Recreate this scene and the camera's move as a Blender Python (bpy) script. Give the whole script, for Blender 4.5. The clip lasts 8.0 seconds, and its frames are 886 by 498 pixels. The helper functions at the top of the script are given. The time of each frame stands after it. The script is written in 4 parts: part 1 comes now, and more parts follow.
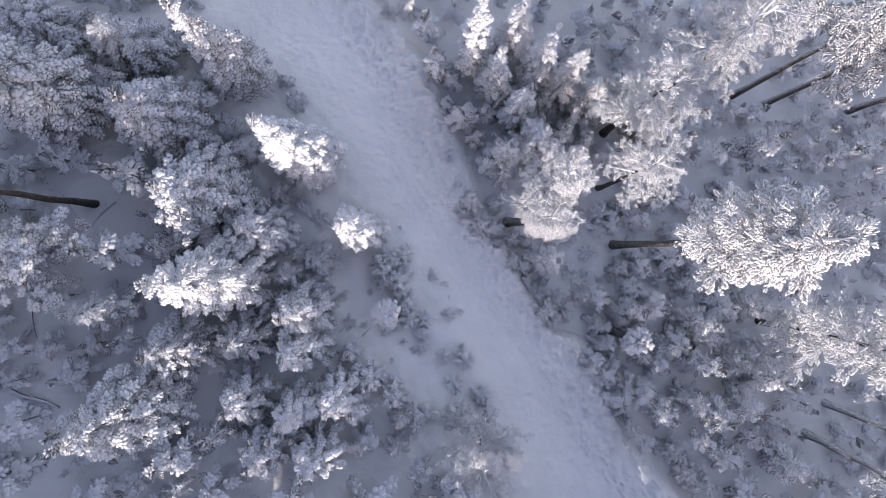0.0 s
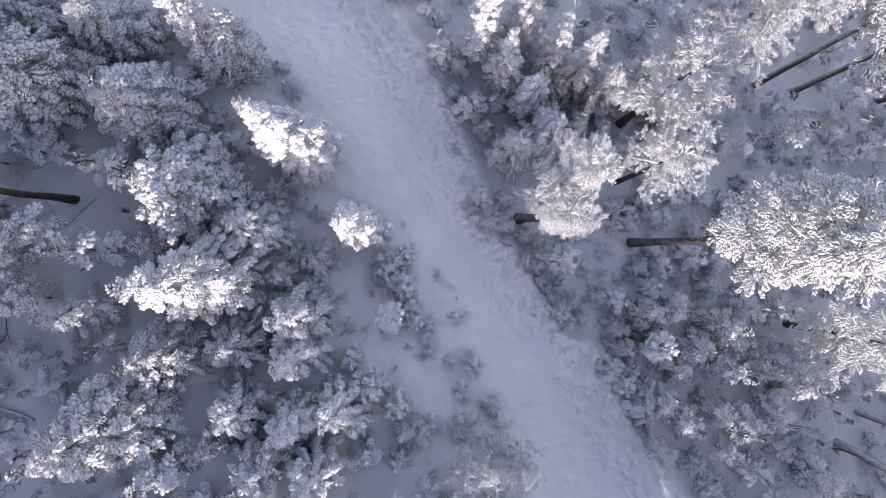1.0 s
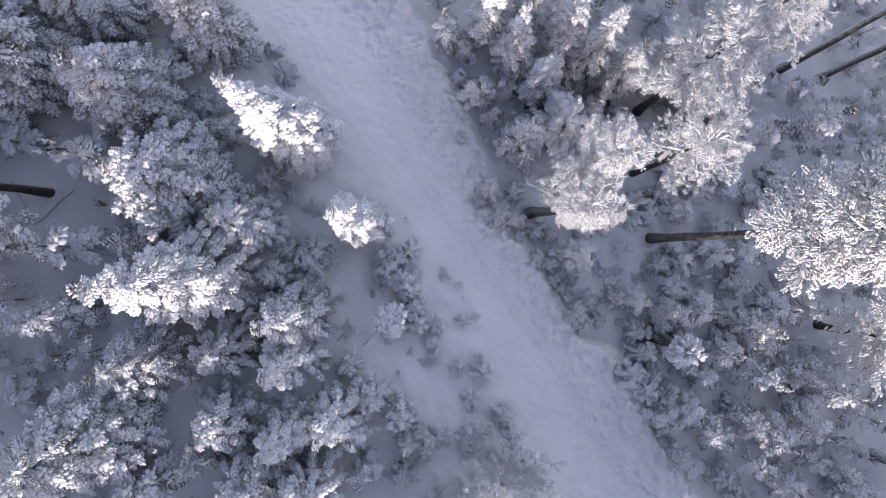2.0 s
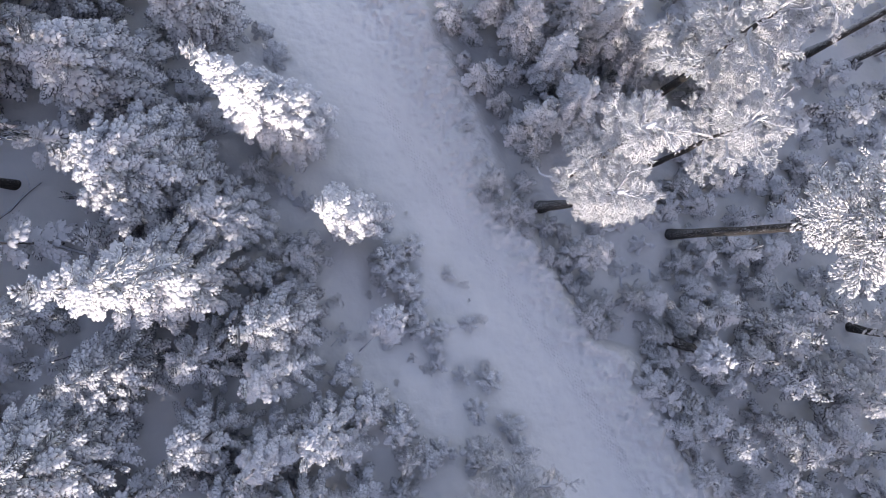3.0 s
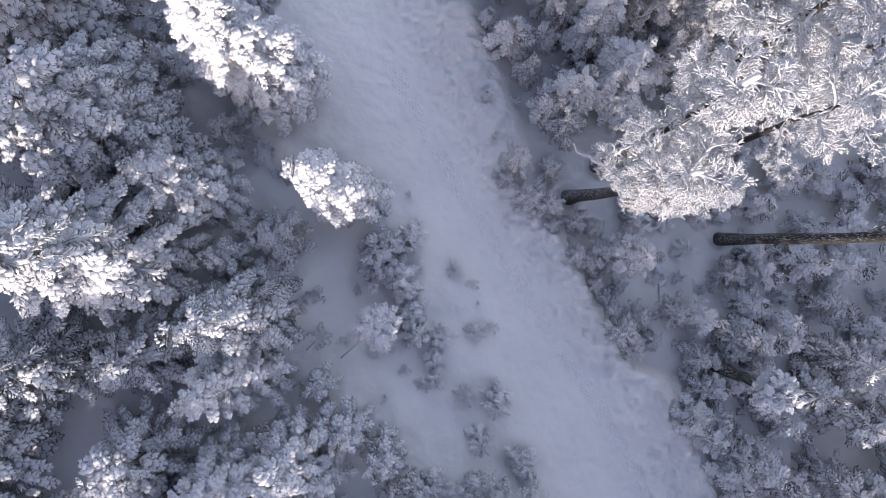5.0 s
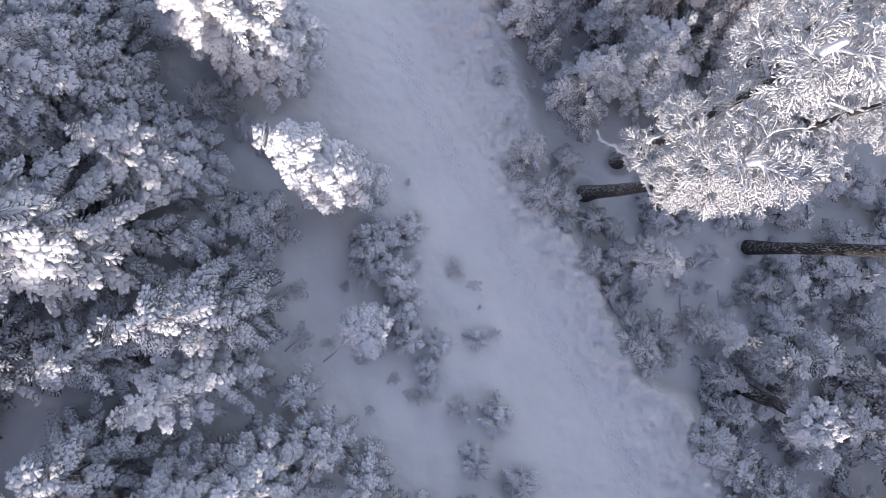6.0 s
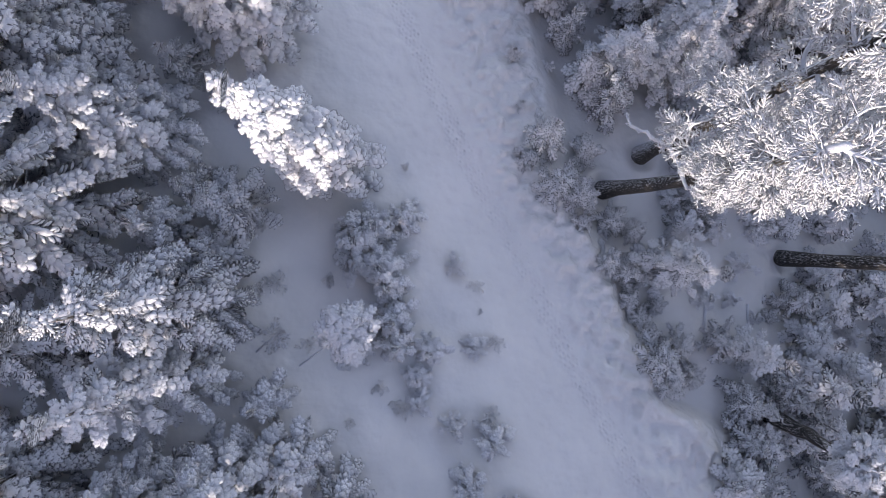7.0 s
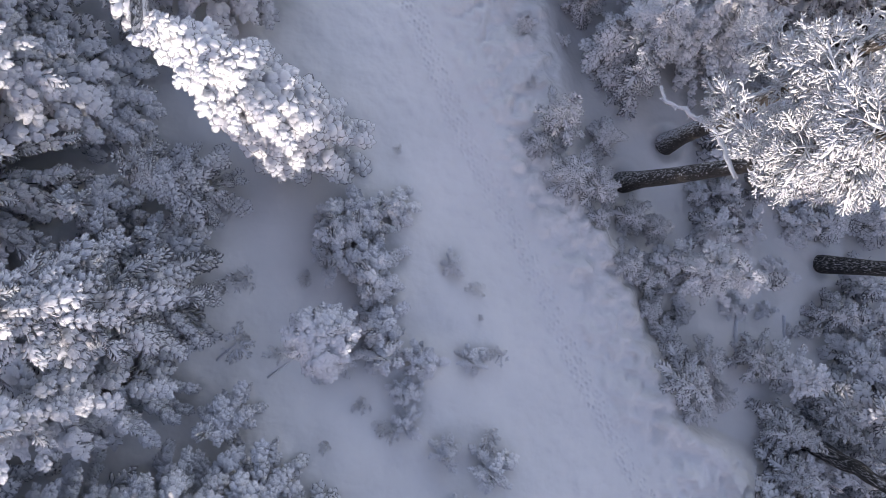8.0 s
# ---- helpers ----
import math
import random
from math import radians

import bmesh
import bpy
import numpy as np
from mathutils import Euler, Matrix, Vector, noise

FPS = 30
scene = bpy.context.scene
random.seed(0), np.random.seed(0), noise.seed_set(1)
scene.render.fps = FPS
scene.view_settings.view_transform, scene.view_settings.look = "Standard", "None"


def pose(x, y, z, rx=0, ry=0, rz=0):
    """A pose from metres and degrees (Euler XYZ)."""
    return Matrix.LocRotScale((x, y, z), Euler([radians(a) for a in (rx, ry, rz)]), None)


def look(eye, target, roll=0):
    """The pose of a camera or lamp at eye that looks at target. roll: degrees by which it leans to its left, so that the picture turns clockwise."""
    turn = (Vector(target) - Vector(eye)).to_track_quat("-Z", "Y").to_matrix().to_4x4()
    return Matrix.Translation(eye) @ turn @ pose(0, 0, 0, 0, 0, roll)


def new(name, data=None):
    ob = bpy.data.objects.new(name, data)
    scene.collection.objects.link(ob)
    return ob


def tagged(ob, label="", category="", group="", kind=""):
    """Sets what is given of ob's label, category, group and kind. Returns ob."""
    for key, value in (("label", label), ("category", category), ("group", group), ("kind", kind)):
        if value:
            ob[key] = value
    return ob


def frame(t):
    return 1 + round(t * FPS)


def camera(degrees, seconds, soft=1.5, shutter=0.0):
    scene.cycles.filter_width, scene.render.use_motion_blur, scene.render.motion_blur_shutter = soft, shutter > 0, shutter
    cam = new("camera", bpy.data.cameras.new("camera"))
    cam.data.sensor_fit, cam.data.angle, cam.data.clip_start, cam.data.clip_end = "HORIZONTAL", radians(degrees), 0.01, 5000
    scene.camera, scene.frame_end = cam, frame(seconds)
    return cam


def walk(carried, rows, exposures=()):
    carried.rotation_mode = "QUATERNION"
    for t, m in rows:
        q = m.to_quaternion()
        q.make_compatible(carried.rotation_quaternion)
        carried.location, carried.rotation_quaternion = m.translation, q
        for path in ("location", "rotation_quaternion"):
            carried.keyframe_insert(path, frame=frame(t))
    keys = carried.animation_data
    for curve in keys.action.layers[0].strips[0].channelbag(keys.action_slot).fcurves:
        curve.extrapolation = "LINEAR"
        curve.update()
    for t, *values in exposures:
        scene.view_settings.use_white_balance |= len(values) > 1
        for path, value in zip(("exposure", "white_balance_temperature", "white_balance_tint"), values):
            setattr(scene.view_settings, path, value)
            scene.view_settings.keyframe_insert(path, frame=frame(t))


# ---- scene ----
# ---- camera ----
cam = camera(70.9, 8.0, soft=0.6)
METRES, EYE, TILT, LEAN, TURN = 18.5, 31.0, -90.0, 0.0, 0.0
ROWS = [
    (0.0, 0.0, 0.0, 0.0, 0.0, 0.0, 0.0),
    (0.5, -0.0045, 0.0622, -0.0004, 0.16, -0.08, 0.06),
    (1.0, -0.009, 0.125, -0.0011, 0.33, -0.11, 0.13),
    (1.5, -0.0134, 0.187, -0.0047, 0.5, -0.15, 0.21),
    (3.0, -0.0209, 0.3768, -0.0155, 0.82, -0.18, 0.4),
    (3.5, -0.0232, 0.4402, -0.0189, 0.96, -0.24, 0.38),
    (4.0, -0.0242, 0.5, -0.0211, 1.1, -0.34, -0.09),
    (4.5, -0.0272, 0.5619, -0.0236, 1.22, -0.45, -1.54),
    (6.0, -0.0269, 0.7481, -0.0338, 1.52, -0.64, -5.43),
    (6.5, -0.0274, 0.8091, -0.0371, 1.65, -0.66, -6.7),
    (7.0, -0.0249, 0.8708, -0.0409, 1.73, -0.76, -8.07),
    (7.5, -0.0226, 0.9341, -0.0427, 1.86, -0.83, -8.76),
    (8.0, -0.0203, 0.9979, -0.045, 1.91, -0.9, -9.31),
]
walk(cam, [(t, pose(0, 0, EYE, TILT, LEAN, TURN) @ pose(METRES * x, METRES * y, METRES * z, 90 + pitch, roll, yaw)) for t, x, y, z, yaw, pitch, roll in ROWS],
     exposures=[(0.0, 1.13, 7850, 30), (8.0, 1.13, 7850, 30)])

# ---- world and sun ----
SUN_EL, SUN_AZ = 19.4, 180.0   # height, and compass bearing from +y clockwise
world = bpy.data.worlds.new("sky")
scene.world = world
world.use_nodes = True
wt = world.node_tree
sky = wt.nodes.new("ShaderNodeTexSky")
sky.sky_type, sky.sun_disc = 'NISHITA', False
sky.sun_elevation, sky.sun_rotation = radians(SUN_EL), radians(SUN_AZ)
wt.nodes["Background"].inputs["Strength"].default_value = 0.15
wt.links.new(sky.outputs["Color"], wt.nodes["Background"].inputs["Color"])
sun_data = bpy.data.lights.new("sun", 'SUN')
sun_data.energy, sun_data.angle, sun_data.color = 2.9, radians(0.6), (0.90, 1.0, 1.0)
sun = new("sun", sun_data)
SUN_DIR = Vector((math.sin(radians(SUN_AZ)) * math.cos(radians(SUN_EL)), math.cos(radians(SUN_AZ)) * math.cos(radians(SUN_EL)), math.sin(radians(SUN_EL))))
sun.matrix_world = look(SUN_DIR * 100, (0, 0, 0))

# ---- materials ----
def material(name):
    m = bpy.data.materials.new(name)
    m.use_nodes = True
    nt = m.node_tree
    return m, nt, nt.nodes["Principled BSDF"]


def node(nt, kind, **values):
    n = nt.nodes.new(kind)
    for k, v in values.items():
        n.inputs[k].default_value = v
    return n


def noise_of(nt, vec, scale, detail=4.0, rough=0.6):
    n = node(nt, "ShaderNodeTexNoise", Scale=scale, Detail=detail, Roughness=rough)
    nt.links.new(vec, n.inputs["Vector"])
    return n.outputs["Fac"]


def ramp(nt, fac, stops):
    r = nt.nodes.new("ShaderNodeValToRGB")
    r.color_ramp.elements[0].position, r.color_ramp.elements[0].color = stops[0][0], (*stops[0][1], 1)
    r.color_ramp.elements[1].position, r.color_ramp.elements[1].color = stops[-1][0], (*stops[-1][1], 1)
    for p, c in stops[1:-1]:
        r.color_ramp.elements.new(p).color = (*c, 1)
    nt.links.new(fac, r.inputs["Fac"])
    return r.outputs["Color"]


def mathn(nt, op, a, b):
    n = nt.nodes.new("ShaderNodeMath")
    n.operation = op
    for i, v in enumerate((a, b)):
        if isinstance(v, (int, float)):
            n.inputs[i].default_value = v
        else:
            nt.links.new(v, n.inputs[i])
    return n.outputs[0]


def mix(nt, fac, a, b):
    n = nt.nodes.new("ShaderNodeMix")
    n.data_type = 'RGBA'
    for sock, v in ((n.inputs[0], fac), (n.inputs[6], a), (n.inputs[7], b)):
        if isinstance(v, (int, float)):
            sock.default_value = v
        elif isinstance(v, tuple):
            sock.default_value = (*v, 1)
        else:
            nt.links.new(v, sock)
    return n.outputs[2]


def bump(nt, bsdf, height, strength, distance):
    b = node(nt, "ShaderNodeBump", Strength=strength, Distance=distance)
    nt.links.new(height, b.inputs["Height"])
    nt.links.new(b.outputs["Normal"], bsdf.inputs["Normal"])


SNOW = (0.82, 0.835, 0.865)


def snow_ground_material():
    m, nt, p = material("packed_snow")
    pos = nt.nodes.new("ShaderNodeNewGeometry").outputs["Position"]
    broad = noise_of(nt, pos, 0.35, 5)
    fine = noise_of(nt, pos, 8.0, 3, 0.5)
    col = ramp(nt, broad, [(0.3, (0.725, 0.73, 0.735)), (0.7, (0.81, 0.81, 0.81))])
    specks = ramp(nt, noise_of(nt, pos, 26.0, 3, 0.5), [(0.0, (0, 0, 0)), (0.735, (0, 0, 0)), (0.79, (1, 1, 1))])
    nt.links.new(mix(nt, mathn(nt, 'MULTIPLY', specks, 0.30), col, (0.25, 0.23, 0.2)), p.inputs["Base Color"])
    p.inputs["Roughness"].default_value = 0.75
    p.inputs["Specular IOR Level"].default_value = 0.25
    tread = nt.nodes.new("ShaderNodeAttribute")
    tread.attribute_name = "trodden"
    clods = mathn(nt, 'SUBTRACT', mathn(nt, 'ADD', noise_of(nt, pos, 2.6, 1, 0.4), mathn(nt, 'MULTIPLY', noise_of(nt, pos, 5.0, 1, 0.4), 0.5)), 0.7)
    clods = mathn(nt, 'MULTIPLY', clods, mathn(nt, 'ADD', mathn(nt, 'MULTIPLY', tread.outputs["Fac"], 1.0), 0.22))
    rough = mathn(nt, 'ADD', clods, mathn(nt, 'MULTIPLY', fine, 0.05))
    bump(nt, p, rough, 0.9, 0.13)
    return m


def needle_material(name, cover, dark, rime, grain=14.0, comb=0.5, edge=2.2):
    """Needles with rime all over and snow on what faces up; cover shifts how much of it holds snow, comb and edge how
    far needles show at the rim, which also paints in the shade of gaps between lumps.
    """
    m, nt, p = material(name)
    geo = nt.nodes.new("ShaderNodeNewGeometry")
    sep = nt.nodes.new("ShaderNodeSeparateXYZ")
    nt.links.new(geo.outputs["Normal"], sep.inputs[0])
    pos = geo.outputs["Position"]
    local = nt.nodes.new("ShaderNodeAttribute")
    local.attribute_name = "spray"
    ls = nt.nodes.new("ShaderNodeSeparateXYZ")
    nt.links.new(local.outputs["Vector"], ls.inputs[0])
    tuft = noise_of(nt, pos, grain, 4, 0.7)
    broad = noise_of(nt, pos, 1.3, 3)
    rnd = nt.nodes.new("ShaderNodeObjectInfo").outputs["Random"]
    phase = mathn(nt, 'SUBTRACT', mathn(nt, 'MULTIPLY', ls.outputs["X"], 58.0), mathn(nt, 'MULTIPLY', ls.outputs["Y"], 46.0))
    phase = mathn(nt, 'ADD', phase, mathn(nt, 'MULTIPLY', noise_of(nt, pos, 9.0, 3), 11.0))
    teeth = mathn(nt, 'ADD', mathn(nt, 'MULTIPLY', mathn(nt, 'SINE', phase, 0.0), 0.5), 0.35)
    rim = mathn(nt, 'ADD', mathn(nt, 'MULTIPLY', ls.outputs["Y"], 3.4), mathn(nt, 'MULTIPLY', ls.outputs["X"], 0.5))
    up = mathn(nt, 'ADD', sep.outputs["Z"], mathn(nt, 'MULTIPLY', mathn(nt, 'SUBTRACT', tuft, 0.5), 1.7))
    up = mathn(nt, 'ADD', up, mathn(nt, 'MULTIPLY', mathn(nt, 'SUBTRACT', broad, 0.5), 0.9))
    up = mathn(nt, 'ADD', up, mathn(nt, 'MULTIPLY', mathn(nt, 'SUBTRACT', rnd, 0.5), 0.2))
    up = mathn(nt, 'SUBTRACT', up, mathn(nt, 'MULTIPLY', mathn(nt, 'MULTIPLY', teeth, rim), comb))
    # darker lump rims: bare needles plus painted shade of the gaps
    up = mathn(nt, 'SUBTRACT', up, mathn(nt, 'MULTIPLY', ls.outputs["Y"], mathn(nt, 'MULTIPLY', mathn(nt, 'ADD', noise_of(nt, pos, 5.0, 2), 0.25), edge * 1.3)))
    snow = ramp(nt, mathn(nt, 'ADD', mathn(nt, 'ADD', up, cover), 0.3), [(0.05, (0, 0, 0)), (0.40, (1, 1, 1))])
    base = mix(nt, ramp(nt, noise_of(nt, pos, 34.0, 3, 0.7), [(0.36, (0, 0, 0)), (0.6, (1, 1, 1))]), dark, rime)
    nt.links.new(mix(nt, snow, base, SNOW), p.inputs["Base Color"])
    p.inputs["Roughness"].default_value = 0.8
    p.inputs["Specular IOR Level"].default_value = 0.2
    rough = mathn(nt, 'ADD', noise_of(nt, pos, 13.0, 5, 0.7), mathn(nt, 'MULTIPLY', mathn(nt, 'MULTIPLY', teeth, rim), 0.07))
    bump(nt, p, rough, 0.8, 0.06)
    return m


def bark_material(name, dark, light, frost, plaster=0.05):
    m, nt, p = material(name)
    geo = nt.nodes.new("ShaderNodeNewGeometry")
    tc = nt.nodes.new("ShaderNodeMapping")
    tc.inputs["Scale"].default_value = (1, 1, 0.22)
    nt.links.new(geo.outputs["Position"], tc.inputs["Vector"])
    plates = noise_of(nt, tc.outputs[0], 16.0, 5, 0.7)
    col = ramp(nt, plates, [(0.35, dark), (0.65, light)])
    sep = nt.nodes.new("ShaderNodeSeparateXYZ")
    nt.links.new(geo.outputs["Normal"], sep.inputs[0])
    rime = mathn(nt, 'ADD', noise_of(nt, tc.outputs[0], 30.0, 4, 0.7), mathn(nt, 'MULTIPLY', sep.outputs["Z"], 0.6))
    rime = mathn(nt, 'ADD', rime, mathn(nt, 'MULTIPLY', mathn(nt, 'SUBTRACT', sep.outputs["Y"], sep.outputs["X"]), plaster))
    fac = ramp(nt, rime, [(0.62 - frost, (0, 0, 0)), (0.80 - frost, (1, 1, 1))])
    nt.links.new(mix(nt, fac, col, (0.74, 0.77, 0.82)), p.inputs["Base Color"])
    p.inputs["Roughness"].default_value = 0.9
    bump(nt, p, plates, 0.9, 0.05)
    return m


M_GROUND = snow_ground_material()
M_PILLOW = needle_material("snow_laden_needles", 0.34, (0.05, 0.055, 0.06), (0.36, 0.38, 0.42), 12.0, 0.5, 2.3)
M_CLOT = needle_material("clotted_snow_on_twigs", 0.5, (0.07, 0.074, 0.08), (0.40, 0.42, 0.45), 16.0, 0.3, 4.2)
M_FERN = needle_material("rimed_needles", 0.05, (0.04, 0.044, 0.047), (0.34, 0.36, 0.40), 14.0, 0.6, 2.5)
M_DARK = needle_material("thinly_snowed_needles", 0.15, (0.026, 0.03, 0.032), (0.34, 0.36, 0.39), 14.0, 0.6, 2.3)
M_FROST = needle_material("frosted_twigs", 0.34, (0.2, 0.19, 0.19), (0.48, 0.5, 0.54), 24.0, 0.22, 0.9)
M_BRUSH = needle_material("rimed_needle_brushes", 0.6, (0.12, 0.115, 0.115), (0.44, 0.46, 0.5), 18.0, 0.22, 1.3)
M_HOAR = needle_material("hoarfrost_on_twigs", 0.7, (0.15, 0.145, 0.15), (0.46, 0.47, 0.5), 18.0, 0.3, 3.2)
M_SPRIG = needle_material("rimed_bare_twigs", 0.6, (0.2, 0.19, 0.2), (0.42, 0.38, 0.40), 24.0, 0.4, 1.2)
M_BARK = bark_material("pine_bark", (0.016, 0.014, 0.013), (0.05, 0.046, 0.043), 0.0)
M_PLASTER = bark_material("bark_plastered_with_snow", (0.02, 0.017, 0.015), (0.07, 0.06, 0.052), 0.08, 0.12)
M_TWIG = bark_material("rimed_bark", (0.05, 0.042, 0.036), (0.14, 0.12, 0.105), 0.18)
M_LIMB = bark_material("snow_covered_limb", (0.07, 0.06, 0.05), (0.20, 0.17, 0.15), 0.30)


# ---- mesh tools ----
def mesh_of(name, verts, tris, mat, local=None, smooth=True):
    me = bpy.data.meshes.new(name)
    verts, tris = np.asarray(verts, np.float32), np.asarray(tris, np.int32)
    me.vertices.add(len(verts))
    me.vertices.foreach_set("co", verts.ravel())
    me.loops.add(tris.size)
    me.loops.foreach_set("vertex_index", tris.ravel())
    me.polygons.add(len(tris))
    me.polygons.foreach_set("loop_start", np.arange(0, tris.size, 3, dtype=np.int32))
    me.polygons.foreach_set("use_smooth", np.full(len(tris), smooth))
    me.update(calc_edges=True)
    if local is not None:
        me.attributes.new("spray", 'FLOAT_VECTOR', 'POINT').data.foreach_set("vector", np.asarray(local, np.float32).ravel())
    me.materials.append(mat)
    return me


def part(name, me, parent, label=""):
    ob = new(name, me)
    ob.parent = parent
    return tagged(ob, label) if label else ob


def tube(points, radii, sides=6):
    """A bent, tapered tube: verts and triangles."""
    pts = np.asarray(points, float)
    n = len(pts)
    vs = np.zeros((n, sides, 3))
    for i in range(n):
        d = pts[min(i + 1, n - 1)] - pts[max(i - 1, 0)]
        d /= max(np.linalg.norm(d), 1e-9)
        a = np.cross(d, (0, 0, 1.0) if abs(d[2]) < 0.9 else (1.0, 0, 0))
        a /= np.linalg.norm(a)
        b = np.cross(d, a)
        ang = np.arange(sides) * 2 * np.pi / sides
        vs[i] = pts[i] + radii[i] * (np.outer(np.cos(ang), a) + np.outer(np.sin(ang), b))
    tri = []
    for i in range(n - 1):
        for j in range(sides):
            a0, a1 = i * sides + j, i * sides + (j + 1) % sides
            tri += [(a0, a1, a1 + sides), (a0, a1 + sides, a0 + sides)]
    top = (n - 1) * sides
    tri += [(top, top + j, top + j + 1) for j in range(1, sides - 1)]
    return vs.reshape(-1, 3), np.array(tri)


def join(pieces):
    vs, ts, k = [], [], 0
    for v, t in pieces:
        vs.append(v)
        ts.append(np.asarray(t) + k)
        k += len(v)
    return np.concatenate(vs), np.concatenate(ts)


def lump(x, y, z, az, long, wide, tall, rng, fine=1):
    """A rounded lump of snow, drawn out along az: verts, triangles, and how near each vert lies to the rim. fine: 0 to 2."""
    rim, top = ((6, 1), (6, 3), (10, 5))[fine]
    ca, sa = math.cos(az), math.sin(az)
    turn, vs = rng.uniform(0, 6.28), []
    for n, k, h in ((rim, 1.0, 0.0), (top, 0.6 if top > 1 else 0.0, 0.8 if top > 1 else 1.0)):
        for i in range(n):
            a = turn + 6.283 * i / n
            w = k * rng.uniform(0.88, 1.12)
            u, v = long * math.cos(a) * w, wide * math.sin(a) * w
            vs.append((x + ca * u - sa * v, y + sa * u + ca * v, z + tall * (h + rng.uniform(-0.1, 0.1) * (1 if fine < 2 else 0.4))))
    tri, j = [], 0
    for i in range(rim):
        tri.append((i, (i + 1) % rim, rim + j))
        nxt = ((i + 1) * top // rim) % top
        if nxt != j:
            tri.append(((i + 1) % rim, rim + nxt, rim + j))
            j = nxt
    near = [0.3] * rim + [0.06 if top > 1 else 0.0] * top
    if top > 3:
        vs.append((x, y, z + tall * 1.08))
        near.append(0.0)
        tri += [(rim + i, rim + (i + 1) % top, rim + top) for i in range(top)]
    elif top == 3:
        tri.append((rim, rim + 1, rim + 2))
    return vs, tri, near


def finger(p, az, el, ln, thick, root=0.0):
    """A slim rimed finger from p: a ridged, closed spindle."""
    d = np.array((math.cos(az) * math.cos(el), math.sin(az) * math.cos(el), math.sin(el)))
    side = np.array((-math.sin(az), math.cos(az), 0.0)) * thick
    up = np.cross(d, side)
    p = np.array(p)
    m = p + d * ln * 0.62
    vs = [p, m - side - 0.3 * up, m + side - 0.3 * up, m + 0.9 * up, p + d * ln - 0.35 * side, p + d * ln + 0.35 * side]
    tri = [(0, 1, 3), (0, 3, 2), (1, 4, 3), (4, 5, 3), (5, 2, 3), (0, 2, 1), (1, 2, 5), (1, 5, 4)]
    if root:
        vs[0] = p - root * side
        vs.append(p + root * side)
        tri = [(0, 1, 3), (0, 3, 6), (6, 3, 2), (1, 4, 3), (4, 5, 3), (5, 2, 3), (0, 6, 2), (0, 2, 1), (1, 2, 5), (1, 5, 4)]
    return vs, tri, [0.1, 0.13, 0.13, 0.0, 0.15, 0.15, 0.1][:len(vs)]


def gather(pieces):
    """Joins lumps and fingers into one spray: verts, triangles and the local vector of each vert."""
    vs, ts, loc = [], [], []
    for v, t, rim in pieces:
        v = np.array(v, float)
        ts.append(np.array(t) + sum(len(q) for q in vs))
        vs.append(v)
        loc.append(np.stack([v[:, 0], np.array(rim), 0 * v[:, 0]], 1))
    return np.concatenate(vs), np.concatenate(ts), np.concatenate(loc)


def lobed(rng, sides, width, fat, tall, droop, fine=1):
    """A branch end of length 1 along +x under clotted snow: a scalloped fan of lumps."""
    fall = lambda s, o: -droop * s * s - 0.55 * droop * o
    out = [lump(s, rng.uniform(-0.05, 0.05), fall(s, 0) + 0.3 * tall, rng.uniform(-0.4, 0.4), 0.25, fat * 1.15, tall, rng, fine) for s in ((0.28, 0.62) if fine else (0.45,))]
    for sg in (-1, 1):
        for i in range(sides):
            s = (i + 0.5 + rng.uniform(-0.22, 0.22)) / sides * 0.86 + 0.04
            o = width * (0.55 + 1.1 * s if s < 0.4 else 1.05 - 0.75 * (s - 0.4) / 0.6) * rng.uniform(0.68, 1.12)
            k = rng.uniform(0.75, 1.2)
            out.append(lump(s, sg * o * 0.62, fall(s, o), sg * rng.uniform(0.6, 1.15), fat * 1.25 * k, fat * 0.82 * k, tall * rng.uniform(0.7, 1.1), rng, fine))
    out.append(lump(0.9, rng.uniform(-0.06, 0.06), fall(0.9, 0), 0.0, fat * 1.2, fat * 0.8, tall * 0.8, rng, fine))
    return gather(out)


def feather(rng, pairs, reach, thick, droop, spread=0.8, rise=0.0, rib=True):
    """A branch end of length 1 whose side twigs stand out like a feather's barbs, each thick with rime."""
    out = []
    for i in range(pairs):
        s = (i + 0.4) / pairs * 0.85
        for sg in (-1, 1):
            p = (s, 0.0, -droop * s * s)
            out.append(finger(p, sg * spread * rng.uniform(0.75, 1.25), -droop * s * 1.3 + rise + rng.uniform(-0.25, 0.2), reach * (1.15 - 0.6 * s) * rng.uniform(0.7, 1.2), thick * rng.uniform(0.8, 1.25)))
    out.append(finger((0.7, 0, -0.5 * droop), rng.uniform(-0.2, 0.2), -droop, 0.36, thick * 1.1))
    if rib:
        out.append(lump(0.42, 0.0, -0.18 * droop, 0.0, 0.42, thick * 1.5, thick * 1.3, rng))
    return gather(out)


def coral(rng, forks, thick):
    """A fan of twigs that fork again and again, white with rime."""
    out = []

    def grow(p, az, ln, level):
        el = rng.uniform(-0.2, 0.25)
        out.append(finger(p, az, el, ln, thick * (1.2 - 0.2 * level), 0.8))
        if level < 2:
            for k in range(forks if level == 0 else 2):
                t = rng.uniform(0.4, 0.95)
                q = (p[0] + math.cos(az) * ln * t, p[1] + math.sin(az) * ln * t, p[2] + math.sin(el) * ln * t)
                grow(q, az + (1 if k % 2 else -1) * rng.uniform(0.45, 0.95), ln * rng.uniform(0.5, 0.75), level + 1)
    grow((0, 0, 0), 0.0, 0.58, 0)
    return gather(out)


